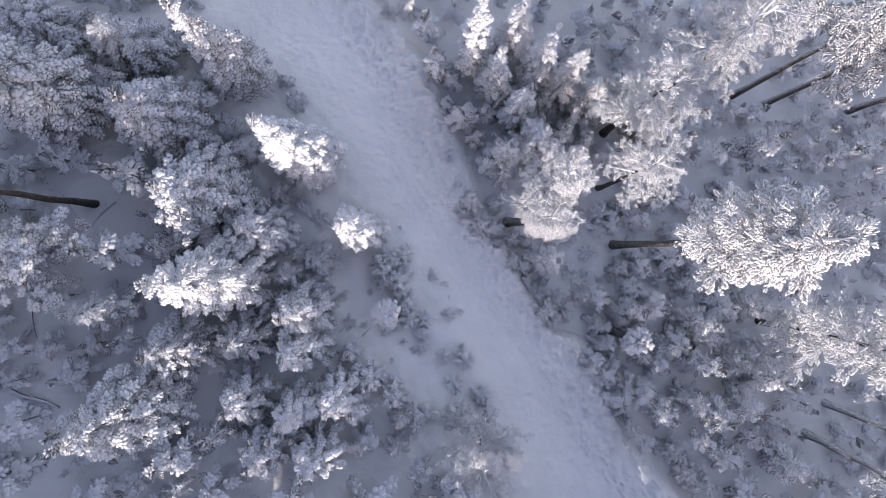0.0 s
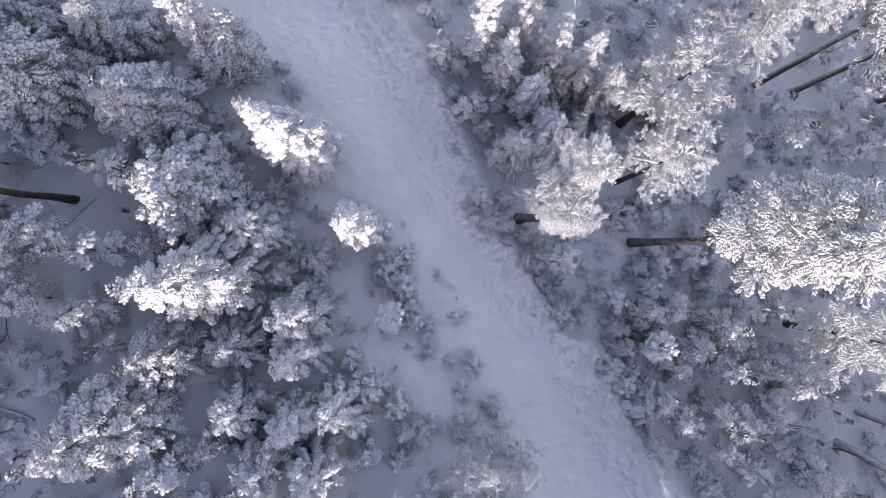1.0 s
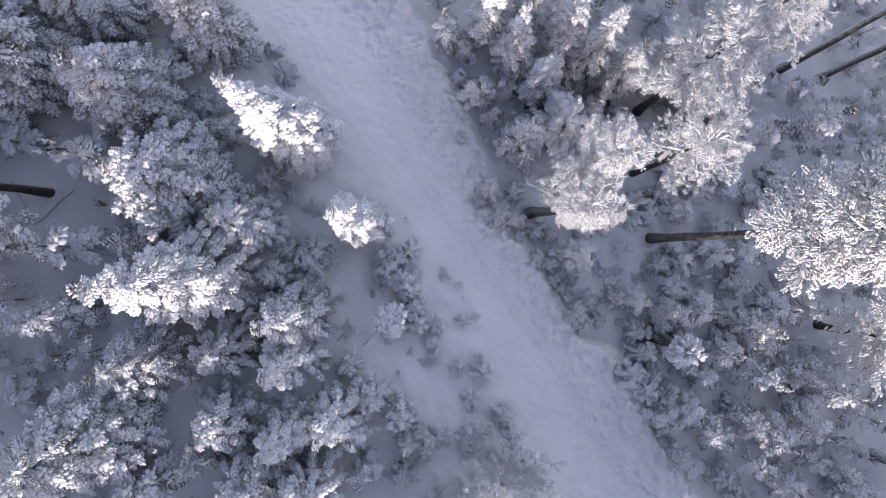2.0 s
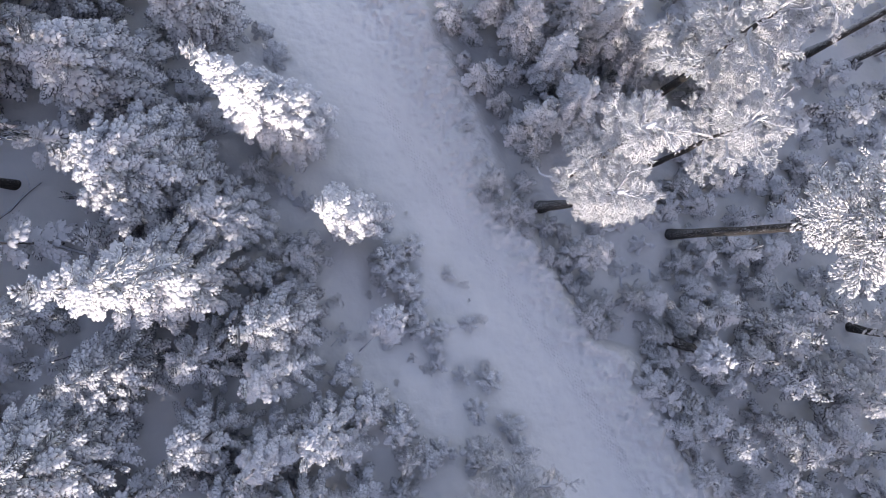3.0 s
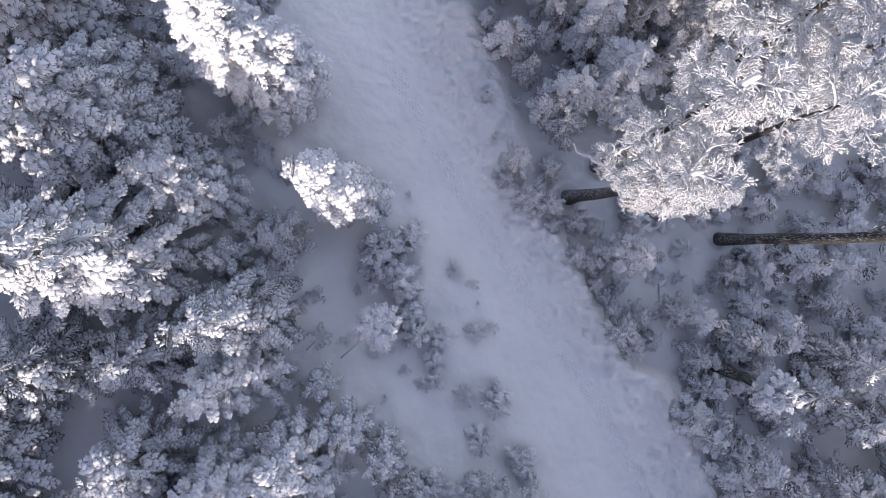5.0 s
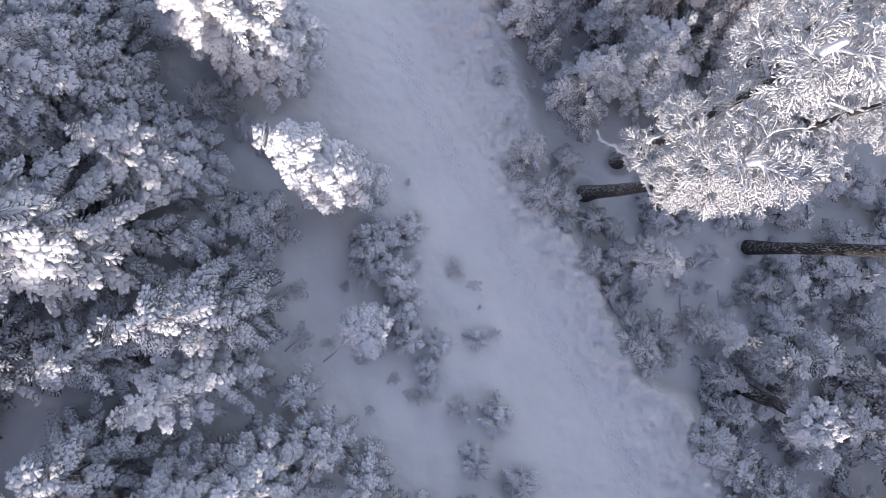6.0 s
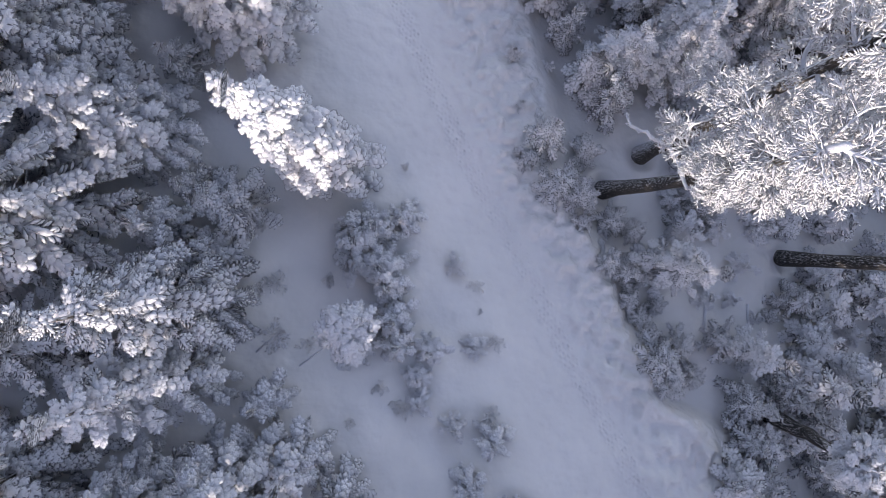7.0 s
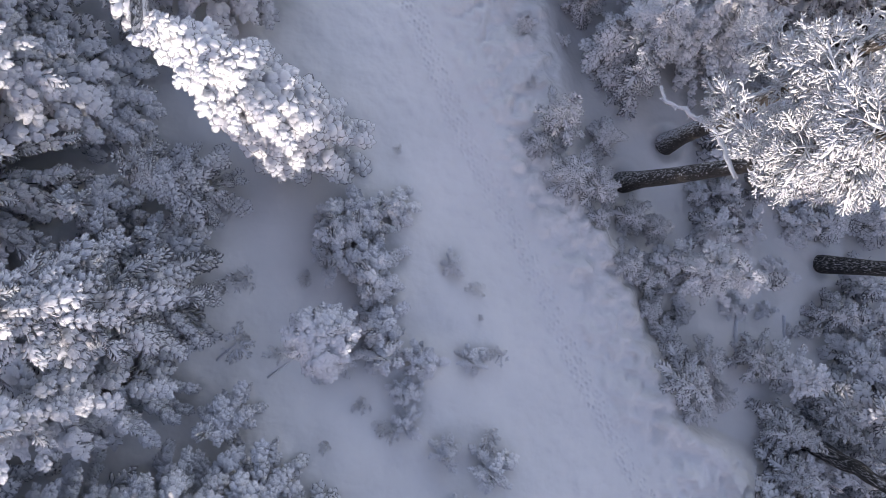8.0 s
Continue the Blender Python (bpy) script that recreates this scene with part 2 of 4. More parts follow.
_r = random.Random(5)
SPRAYS = {
    "pillow": [lobed(_r, 3, 0.46, 0.225, 0.15, 0.28) for _ in range(8)] + [feather(_r, 4, 0.42, 0.085, 0.28)],
    "plump": [lobed(_r, 3, 0.44, 0.23, 0.15, 0.28, 2) for _ in range(7)],
    "fern": [lobed(_r, 4, 0.44, 0.16, 0.11, 0.26) for _ in range(6)] + [feather(_r, 5, 0.44, 0.075, 0.26) for _ in range(3)],
    "feather": [feather(_r, 4, 0.46, 0.085, 0.22) for _ in range(6)],
    "brush": [feather(_r, 4, 0.5, 0.085, 0.02, 0.5, 0.3, False) for _ in range(5)],
    "twiggy": [coral(_r, 4, 0.042) for _ in range(3)] + [feather(_r, 5, 0.5, 0.048, 0.12) for _ in range(4)],
    "fern_low": [lobed(_r, 3, 0.44, 0.19, 0.13, 0.26, 0) for _ in range(5)] + [feather(_r, 3, 0.46, 0.09, 0.22) for _ in range(2)],
    "sprig": [feather(_r, 3, 0.45, 0.045, 0.05, 0.7, 0.1, False) for _ in range(4)],
    "crude": [lobed(_r, 2, 0.46, 0.26, 0.17, 0.24, 0) for _ in range(4)],
}


def assemble(kind, items, rng):
    """Joins branch ends: items are (x, y, z, azimuth, pitch, roll, size)."""
    temps = SPRAYS[kind]
    pieces, local = [], []
    arr = np.array(items, float)
    pick = np.array([rng.randrange(len(temps)) for _ in items])
    for k, (tv, tt, tl) in enumerate(temps):
        a = arr[pick == k]
        if not len(a):
            continue
        ca, sa, cp, sp, cr, sr = np.cos(a[:, 3]), np.sin(a[:, 3]), np.cos(a[:, 4]), np.sin(a[:, 4]), np.cos(a[:, 5]), np.sin(a[:, 5])
        fx = np.stack([ca * cp, sa * cp, sp], 1)
        fy0 = np.stack([-sa, ca, 0 * ca], 1)
        fz0 = np.cross(fx, fy0)
        fy = fy0 * cr[:, None] + fz0 * sr[:, None]
        fz = np.cross(fx, fy)
        size = a[:, 6][:, None, None]
        v = size * (tv[None, :, 0:1] * fx[:, None] + tv[None, :, 1:2] * fy[:, None] + tv[None, :, 2:3] * fz[:, None]) + a[:, None, :3]
        t = tt[None] + (np.arange(len(a)) * len(tv))[:, None, None]
        pieces.append((v.reshape(-1, 3), t.reshape(-1, 3)))
        local.append(np.tile(tl, (len(a), 1)))
    return (*join(pieces), np.concatenate(local))


def crown_mesh(kind, items, rng, mat):
    verts, tris, local = assemble(kind, items, rng)
    return mesh_of("crown", verts, tris, mat, local)


def trunk_points(rng, h, lean=(0.0, 0.0), steps=9, wob=0.02):
    lx, ly = lean
    return [(lx * (1 - (1 - i / steps) ** 2) + rng.uniform(-wob, wob) * (0 < i < steps), ly * (1 - (1 - i / steps) ** 2) + rng.uniform(-wob, wob) * (0 < i < steps), h * i / steps - 0.25 * (i == 0)) for i in range(steps + 1)]


def conifer_meshes(seed, h, r, kind, mat, bare=0.04, size=0.5, whorl=0.42, power=0.75, density=1.0, trunk_r=None, round_top=False, bark=None, lean=(0.0, 0.0)):
    """A snow-laden spruce or young pine: trunk, limbs and crown meshes, standing at the origin."""
    rng = random.Random(seed)
    tp = trunk_points(rng, h, lean)
    tr = trunk_r or 0.012 * h + 0.02
    trunk = tube(tp, [tr * (1.25 if i == 0 else 1.0) * (1 - 0.9 * i / 9) + 0.006 for i in range(10)], 9)
    limbs, items = [], []
    n = max(4, int(h * (1 - bare) / whorl))
    lobes = [rng.uniform(0, 6.28) for _ in range(3)]
    az0 = 0.0
    for i in range(n):
        t = (i + rng.uniform(0.1, 0.9)) / n
        zc = h * (bare + (0.97 - bare) * t)
        prof = (1 - t) ** power if not round_top else math.sqrt(max(0.0, 1 - t ** 2.4)) * (0.75 + 0.25 * min(1, t * 4))
        if t < 0.12 and not round_top:
            prof *= 0.75 + 2 * t
        rad = r * max(prof, 0.06)
        m = max(3, int(round((3.2 + 3.5 * rad) * density)))
        az0 += 2.4
        for j in range(m):
            az = az0 + 6.283 * (j + rng.uniform(-0.35, 0.35)) / m
            lob = 1 + 0.13 * math.sin(2 * az + lobes[0] + t * 3) + 0.10 * math.sin(3 * az + lobes[1] - t * 5)
            ln = rad * lob * rng.uniform(0.82, 1.1)
            up = math.tan(radians(28 * t - 14 + rng.uniform(-8, 8)))
            sag = 0.10 / max(ln, 0.5)
            ax, ay = tp[min(9, int(zc / h * 9))][:2]
            ca, sa = math.cos(az), math.sin(az)
            here = lambda d: (ax + ca * d, ay + sa * d, zc + up * d - sag * d * d)
            if ln > 0.45:
                limbs.append(tube([here(0), here(ln * 0.9)], [0.012 + 0.012 * ln, 0.006], 3))
            d, sz = ln, size * rng.uniform(0.62, 1.32) * (0.55 + 0.45 * min(1, rad / (0.6 * r + 0.01)))
            first = True
            while first or d > max(0.1, ln * (0.45 if ln > 0.8 else 0.3)):
                x, y, z = here(max(0, d - sz * 0.8))
                pit = math.atan(up - 2 * sag * d) + rng.uniform(-0.2, 0.12)
                items.append((x, y, z, az + rng.uniform(-0.2, 0.2), pit, rng.uniform(-0.3, 0.3), sz))
                if ln > 0.55 and (not first or rng.random() < 0.6):
                    for sg in (-1, 1):
                        if rng.random() < 0.72:
                            items.append((x, y, z + rng.uniform(-0.05, 0.03), az + sg * rng.uniform(0.4, 0.85), pit + rng.uniform(-0.35, 0.12), rng.uniform(-0.5, 0.5), sz * rng.uniform(0.55, 0.9)))
                first = False
                d -= sz * 0.80
    top = tp[-1]
    for k in range(5):
        items.append((top[0], top[1], top[2] - 0.12 - 0.1 * k, k * 2.4, rng.uniform(0.2, 0.9), 0, size * 0.42))
    items += [(top[0], top[1], top[2] - 0.15, 0.0, 1.5, 0.0, size * 1.1), (top[0], top[1], top[2] - 0.15, 1.6, 1.5, 1.57, size * 1.0)]
    out = {"trunk": mesh_of("trunk", *trunk, bark or M_TWIG), "crown": crown_mesh(kind, items, rng, mat)}
    if limbs:
        out["branchwork"] = mesh_of("branchwork", *join(limbs), M_TWIG)
    return out


def branchy_meshes(seed, h, r, kind, mat, bare=0.45, trunk_r=0.22, limbs_n=16, size=0.55, bark=None, limb_mat=None, lean=(0.0, 0.0), sub=6, side=(0.0, 0.0)):
    """A tall tree with a bare stem, crooked snow-covered limbs and frosted sprays."""
    rng = random.Random(seed)
    tp = trunk_points(rng, h, lean, 9, 0.05)
    trunk = tube(tp, [trunk_r * (1.35 if i == 0 else 1.0) * (1 - 0.8 * i / 9) + 0.01 for i in range(10)], 12)
    limbs, twigs, items = [], [], []
    for i in range(limbs_n):
        t = bare + (0.985 - bare) * (i + rng.uniform(0, 0.8)) / limbs_n
        k = t * 9
        a, b = np.array(tp[int(k)]), np.array(tp[min(9, int(k) + 1)])
        p = a + (b - a) * (k - int(k))
        u = (t - bare) / (1 - bare)
        ln = r * (0.55 + 0.6 * math.sin(math.pi * min(1, 0.25 + 0.75 * u))) * rng.uniform(0.65, 1.15)
        az = i * 2.4 + rng.uniform(-0.5, 0.5)
        ln *= 1 + side[0] * math.cos(az) + side[1] * math.sin(az)
        el = radians(-5 + 55 * u + rng.uniform(-12, 15))
        pts, d = [p.copy()], np.array((math.cos(az) * math.cos(el), math.sin(az) * math.cos(el), math.sin(el)))
        steps = 6
        for s in range(steps):
            d = d + np.array((rng.uniform(-0.28, 0.28), rng.uniform(-0.28, 0.28), rng.uniform(-0.22, 0.14)))
            d /= np.linalg.norm(d)
            pts.append(pts[-1] + d * ln / steps)
        lr = (0.022 + 0.016 * ln) * (1.3 - 0.6 * u)
        limbs.append(tube(pts, [lr * (1 - 0.8 * s / steps) + 0.012 for s in range(steps + 1)], 5))
        for s in range(1, steps + 1):
            for q in range(sub):
                base = pts[s] + (pts[s - 1] - pts[s]) * rng.random()
                daz, dl = az + rng.uniform(-1.5, 1.5), rng.uniform(0.15, 0.55) * (0.5 + r * 0.25)
                del_ = rng.uniform(-0.35, 0.6)
                e = base + dl * np.array((math.cos(daz) * math.cos(del_), math.sin(daz) * math.cos(del_), math.sin(del_)))
                if q < 3:
                    twigs.append(tube([base, (base + e) / 2 + np.array((0, 0, 0.03)), e], [lr * 0.35 + 0.006, lr * 0.25 + 0.006, 0.007], 3))
                items.append((*e, daz + rng.uniform(-0.3, 0.3), rng.uniform(-0.35, 0.2), rng.uniform(-0.3, 0.3), size * rng.uniform(0.6, 1.15)))
    return {"trunk": mesh_of("trunk", *trunk, bark or M_BARK), "limb": [mesh_of("limb", *l, limb_mat or M_LIMB) for l in limbs], "twigwork": mesh_of("twigwork", *join(twigs), limb_mat or M_LIMB), "crown": crown_mesh(kind, items, rng, mat)}


def stand(name, meshes, x, y, z, turn=0.0, scale=1.0, label="", category="", group=""):
    root = new(name)
    root.matrix_basis = pose(x, y, z, 0, 0, turn) @ Matrix.Diagonal((scale, scale, scale, 1))
    for key, me in meshes.items():
        for one in me if isinstance(me, list) else [me]:
            ob = part(key, one, root)
            if key in ("branchwork", "twigwork"):
                tagged(ob, kind="stuff")
    return tagged(root, label, category, group)


# ---- ground ----
RIGHT_Y = [-40, -13.4, -11.1, -9.4, -8.0, -6.4, -5.3, -4.9, -4.5, -4.0, -3.0, -1.85, -0.2, 0.97, 1.9, 4.6, 8.6, 10.6, 14.1, 40]
RIGHT_X = [33, 12.45, 10.6, 9.35, 8.75, 8.05, 7.9, 7.3, 6.1, 5.6, 5.0, 4.45, 3.45, 2.4, 1.8, 1.2, -0.25, -0.95, -3.8, -26]
LEFT_Y = [-40, -12.3, -10, -7.1, -3.9, -1.2, 2.5, 5.6, 10.7, 14, 40]
LEFT_X = [26, 4.8, 3.8, 2.4, 0.8, -0.9, -3.8, -5.7, -9.6, -12, -32]
TRACK_Y = [-14, -12.6, -9.7, -6.0, -4.8, -3.46, -1.78, -0.23, 1.62, 3.12, 4.67, 7.5]
TRACK_X = [10.3, 9.23, 6.95, 4.88, 3.96, 2.95, 1.86, 0.78, -0.62, -1.56, -2.5, -4.2]

WELLS = [(4.9, 2.9), (3.67, 1.54), (10.1, 0.25)]   # hollows round the stems


def value_noise(x, y, seed):
    rs = np.random.RandomState(seed)
    tab = rs.rand(256, 256)
    xi, yi = np.floor(x).astype(int), np.floor(y).astype(int)
    fx, fy = x - xi, y - yi
    fx, fy = fx * fx * (3 - 2 * fx), fy * fy * (3 - 2 * fy)
    g = lambda a, b: tab[a % 256, b % 256]
    return (g(xi, yi) * (1 - fx) + g(xi + 1, yi) * fx) * (1 - fy) + (g(xi, yi + 1) * (1 - fx) + g(xi + 1, yi + 1) * fx) * fy - 0.5


def slope(x, y):
    s = -0.252 * x - 0.266 * y
    return -3.24 + 45 * np.tanh(s / 45)


def smooth(a):
    a = np.clip(a, 0, 1)
    return a * a * (3 - 2 * a)


def trodden(x, y):
    """How far the snow of the track is churned up: most on its lower half."""
    xr, xl = np.interp(y, RIGHT_Y, RIGHT_X), np.interp(y, LEFT_Y, LEFT_X)
    return (0.18 + 0.82 * smooth((x - (0.5 * xl + 0.5 * xr)) / 1.4)) * smooth((x - xl) / 1.5) * smooth((xr - x) / 0.4 + 0.7)


def relief(x, y):
    """Height of the snow at x, y (arrays)."""
    x, y = np.asarray(x, float), np.asarray(y, float)
    xr, xl = np.interp(y, RIGHT_Y, RIGHT_X), np.interp(y, LEFT_Y, LEFT_X)
    xr = xr + 0.5 * value_noise(y * 0.9, y * 0 + 3, 8)
    inside = smooth((x - xl) / 1.2 + 0.5) * smooth((xr - x) / 0.5 + 0.5)
    z = slope(x, y) + 0.35 * value_noise(x * 0.32, y * 0.32, 1) + 0.16 * value_noise(x, y, 2) * (1 - 0.6 * inside) + 0.07 * value_noise(x * 2.3, y * 2.3, 3) * (1 - 0.5 * inside)
    z = z - 0.30 * smooth((x - xr) / 1.1 + 0.3) + 0.08 * np.exp(-((x - xr + 0.5) / 0.4) ** 2)
    z = z + trodden(x, y) * (0.28 * value_noise(x * 2.6, y * 2.1, 4) + 0.3 * value_noise(x * 4.9, y * 4.3, 5))
    for wx, wy in WELLS:
        far = (x - wx) ** 2 + (y - wy) ** 2
        z = z - 0.2 * np.exp(-far / 0.14) + 0.08 * np.exp(-((np.sqrt(far) - 0.62) / 0.16) ** 2)
    across = (x - 0.5 * (xl + xr)) / (0.5 * (xr - xl))
    z = z + 0.42 * smooth(across * 0.8 + 0.2) * smooth((1.35 - across) / 0.4)
    return z


def height(x, y):
    return float(relief(np.array([x]), np.array([y]))[0])


def ground_lines(lo, hi, step, far):
    mid = list(np.arange(lo, hi + step / 2, step))
    out, s, v = [], step, hi
    while v < far:
        s *= 1.22
        v += s
        out.append(v)
    low, s, v = [], step, lo
    while v > -far:
        s *= 1.22
        v -= s
        low.append(v)
    return np.array(low[::-1] + mid + out)


def footprints(x, y, z):
    """Two trodden lines: a band of close prints and a pair of narrow grooves beside it."""
    tx = np.interp(y, TRACK_Y, TRACK_X)
    across = (x - tx) * 0.78
    band = smooth((0.31 - np.abs(across)) / 0.12) * smooth((y + 13) / 2) * smooth((8 - y) / 3)
    along = y * 1.28 - 0.62 * (x - tx)
    rows = along / 0.15
    lane = across / 0.125 + 0.5 * (np.floor(rows) % 2) + 0.5 * value_noise(along * 0.8, along * 0 + 2, 12)
    ci, cj = np.floor(lane).astype(int), np.floor(rows).astype(int)
    tab = np.random.RandomState(13).rand(3, 64, 64)
    jx, jy, jd = (tab[k][ci % 64, cj % 64] for k in range(3))
    du, dv = (lane - ci - 0.28 - 0.44 * jx) * 0.125, (rows - cj - 0.28 - 0.44 * jy) * 0.15
    far = (du / 0.045) ** 2 + (dv / 0.052) ** 2
    z = z + band * (0.25 + 1.0 * jd) * 0.115 * (0.7 * np.exp(-0.35 * far) - np.exp(-far))
    for off, dep in ((1.05, 0.05), (1.38, 0.045)):
        gx = (x - tx) * 0.78 - off + 0.14 * value_noise(along * 0.6, along * 0 + off, 14)
        z = z - dep * (0.6 + value_noise(along * 1.5, along * 0 + off, 15)) * np.exp(-(gx / 0.09) ** 2) * smooth((y + 9) / 2) * smooth((3.2 - y) / 1.5)
    return z


gu, gy = ground_lines(-8, 8, 0.14, 1500), ground_lines(-11.5, 12, 0.036, 1500)
gu = np.concatenate([gu[gu < -0.43], np.arange(-0.42, 0.43, 0.035), np.arange(0.45, 2.6, 0.065), gu[gu > 2.6]])
GU, GY = np.meshgrid(gu, gy, indexing="ij")
GX = GU + np.interp(GY, TRACK_Y, TRACK_X)
GZ = footprints(GX, GY, relief(GX, GY))
idx = np.arange(GX.size).reshape(GX.shape)
q = np.stack([idx[:-1, :-1], idx[1:, :-1], idx[1:, 1:], idx[:-1, 1:]], -1).reshape(-1, 4)
ground_mesh = mesh_of("ground", np.stack([GX, GY, GZ], -1).reshape(-1, 3), np.concatenate([q[:, [0, 1, 2]], q[:, [0, 2, 3]]]), M_GROUND)
ground_mesh.attributes.new("trodden", 'FLOAT', 'POINT').data.foreach_set("value", trodden(GX, GY).astype(np.float32).ravel())
ground = tagged(new("ground", ground_mesh), "snow-covered hillside with a trodden forest track", "ground", kind="structure")

# ---- trees ----
SPRUCE, PINE, BROAD = "spruce_tree", "pine_tree", "frosted_tree"


def big_conifer(seed, x, y, top, r, kind, mat, label, name=SPRUCE, **more):
    z = height(x, y)
    more["size"] = more["size"] * 0.90
    return stand(name, conifer_meshes(seed, top - z, r, kind, mat, **more), x, y, z, 0, 1, label, "tree", "tall trees")


def tall_tree(seed, x, y, top, r, kind, mat, label, name=PINE, **more):
    z = height(x, y)
    return stand(name, branchy_meshes(seed, top - z, r, kind, mat, **more), x, y, z, 0, 1, label, "tree", "tall trees")


TAKEN = []   # (x, y, radius) of what already stands

def plant_conifers(rows):
    for seed, x, y, top, r, kind, mat, label, more in rows:
        big_conifer(seed, x, y, top, r, kind, mat, label, **more)
        TAKEN.append((x, y, r * 0.8))


# spruces on both sides of the track
plant_conifers([
    (11, -6.84, 4.61, 8.7, 1.9, "pillow", M_PILLOW, "tall conical spruce with sunlit tip, heavy with snow", dict(size=0.55)),
    (12, -4.2, 1.0, 6.0, 1.4, "plump", M_CLOT, "slender young pine packed with plump snow beside the track", dict(size=0.5, power=0.66)),
    (13, -10.1, -1.25, 9.9, 2.5, "fern", M_PILLOW, "broad old spruce, its upper side sunlit and snowy", dict(size=0.7)),
    (14, -11.1, 2.44, 7.0, 2.7, "pillow", M_FERN, "wide bushy spruce under thick snow", dict(size=0.66, power=0.55)),
    (15, -13.7, 6.5, 4.6, 2.6, "pillow", M_FERN, "round-crowned pine under clotted snow", dict(size=0.85, power=0.5)),
    (17, -15.2, 9.9, 4.2, 2.2, "fern", M_FERN, "shaded spruce with drooping rimed boughs", dict(size=0.7, power=0.6)),
    (37, -19.0, 10.4, 5.5, 2.3, "fern", M_FERN, "shaded spruce with drooping rimed boughs", dict(size=0.7, power=0.6)),
    (16, -10.5, 9.3, 7.2, 1.9, "fern", M_FERN, "tall spruce with hanging snowy boughs at the track's edge", dict(size=0.75)),
    (18, -9.0, 1.0, 3.8, 1.8, "pillow", M_PILLOW, "half-grown spruce under thick snow", dict(size=0.5, power=0.6)),
    (19, -6.5, -2.8, 6.4, 1.7, "fern", M_FERN, "slim spruce with fan-like snowy boughs", dict(size=0.6)),
    (20, -6.7, -4.6, 5.3, 1.6, "pillow", M_PILLOW, "half-grown spruce with a sunlit snowy side", dict(size=0.5)),
    (32, -18.0, 7.0, 10.0, 2.6, "fern", M_FERN, "pine with long frosted needle brushes", dict(size=0.8, power=0.5)),
    (33, -13.1, -6.8, 9.9, 2.3, "fern", M_FERN, "tall spruce with frosted boughs, sunlit at the tip", dict(size=0.7, power=0.6)),
])
plant_conifers([
    (21, -15.2, -2.7, 6.0, 1.5, "fern", M_FERN, "thin spruce with sparse rimed boughs", dict(size=0.5)),
    (22, -9.0, -6.8, 5.6, 1.6, "pillow", M_FERN, "young pine under clotted snow", dict(size=0.5)),
    (23, -6.8, -7.4, 5.4, 1.5, "pillow", M_PILLOW, "young pine under clotted snow", dict(size=0.48)),
    (24, -4.9, -6.9, 5.2, 1.5, "pillow", M_PILLOW, "young pine under clotted snow", dict(size=0.46)),
    (25, -8.1, -9.1, 5.5, 1.6, "pillow", M_FERN, "young pine under clotted snow", dict(size=0.48)),
    (26, -5.8, -9.4, 5.6, 1.6, "pillow", M_PILLOW, "young pine under clotted snow", dict(size=0.48)),
    (27, -9.3, -4.2, 4.2, 2.0, "fern", M_FERN, "small spruce with rimed boughs between taller ones", dict(size=0.5)),
    (28, -12.0, -4.4, 6.2, 2.0, "fern", M_FERN, "spruce with feathery snowy boughs", dict(size=0.6)),
    (29, -8.4, 5.2, 1.6, 1.65, "pillow", M_PILLOW, "small bushy spruce below taller ones", dict(size=0.45, power=0.6)),
    (30, -6.2, -0.6, 2.0, 1.2, "fern", M_FERN, "small spruce below taller ones", dict(size=0.45)),
    (51, 5.1, 6.0, 0.1, 1.7, "pillow", M_PILLOW, "half-grown spruce with white-tipped boughs", dict(size=0.45)),
])
plant_conifers([
    (52, 3.5, 5.3, -0.8, 1.6, "fern", M_PILLOW, "half-grown spruce with drooping rimed boughs", dict(size=0.5)),
    (53, 1.8, 11.2, 3.2, 1.5, "pillow", M_PILLOW, "half-grown spruce with white-tipped boughs", dict(size=0.5)),
    (61, 2.9, 9.5, 1.2, 1.2, "pillow", M_PILLOW, "half-grown spruce with a white sunlit tip", dict(size=0.48)),
    (62, 5.3, 10.2, 2.4, 1.4, "fern", M_PILLOW, "half-grown spruce with a white sunlit tip", dict(size=0.5)),
    (63, 4.3, 8.0, 0.3, 1.25, "pillow", M_PILLOW, "half-grown spruce with white-tipped boughs", dict(size=0.48)),
    (54, 5.65, -0.6, 0.3, 1.2, "fern", M_PILLOW, "slim spruce beside the track bank", dict(size=0.45)),
    # 57 to 59: their shade is put into the colour by the darker needles
    (57, 8.3, 8.7, -1.0, 1.7, "fern", M_DARK, "half-grown spruce with shaded rimed boughs", dict(size=0.6)),
    (58, 10.6, 9.2, -1.2, 1.8, "fern", M_DARK, "half-grown spruce with shaded rimed boughs", dict(size=0.6)),
    (59, 12.4, 7.6, -2.6, 1.7, "fern", M_DARK, "half-grown spruce with shaded rimed boughs", dict(size=0.6)),
    (55, 3.9, 11.6, 2.8, 1.5, "fern", M_PILLOW, "half-grown spruce with rimed boughs, sunlit at the tip", dict(size=0.5)),
    (56, 7.0, 9.6, 0.6, 1.7, "fern", M_PILLOW, "half-grown spruce with rimed boughs", dict(size=0.5)),
])

def plant_tall(rows):
    for seed, x, y, top, r, kind, mat, name, label, more in rows:
        tall_tree(seed, x, y, top, r, kind, mat, label, name, **more)
        TAKEN.append((x, y, 1.0))


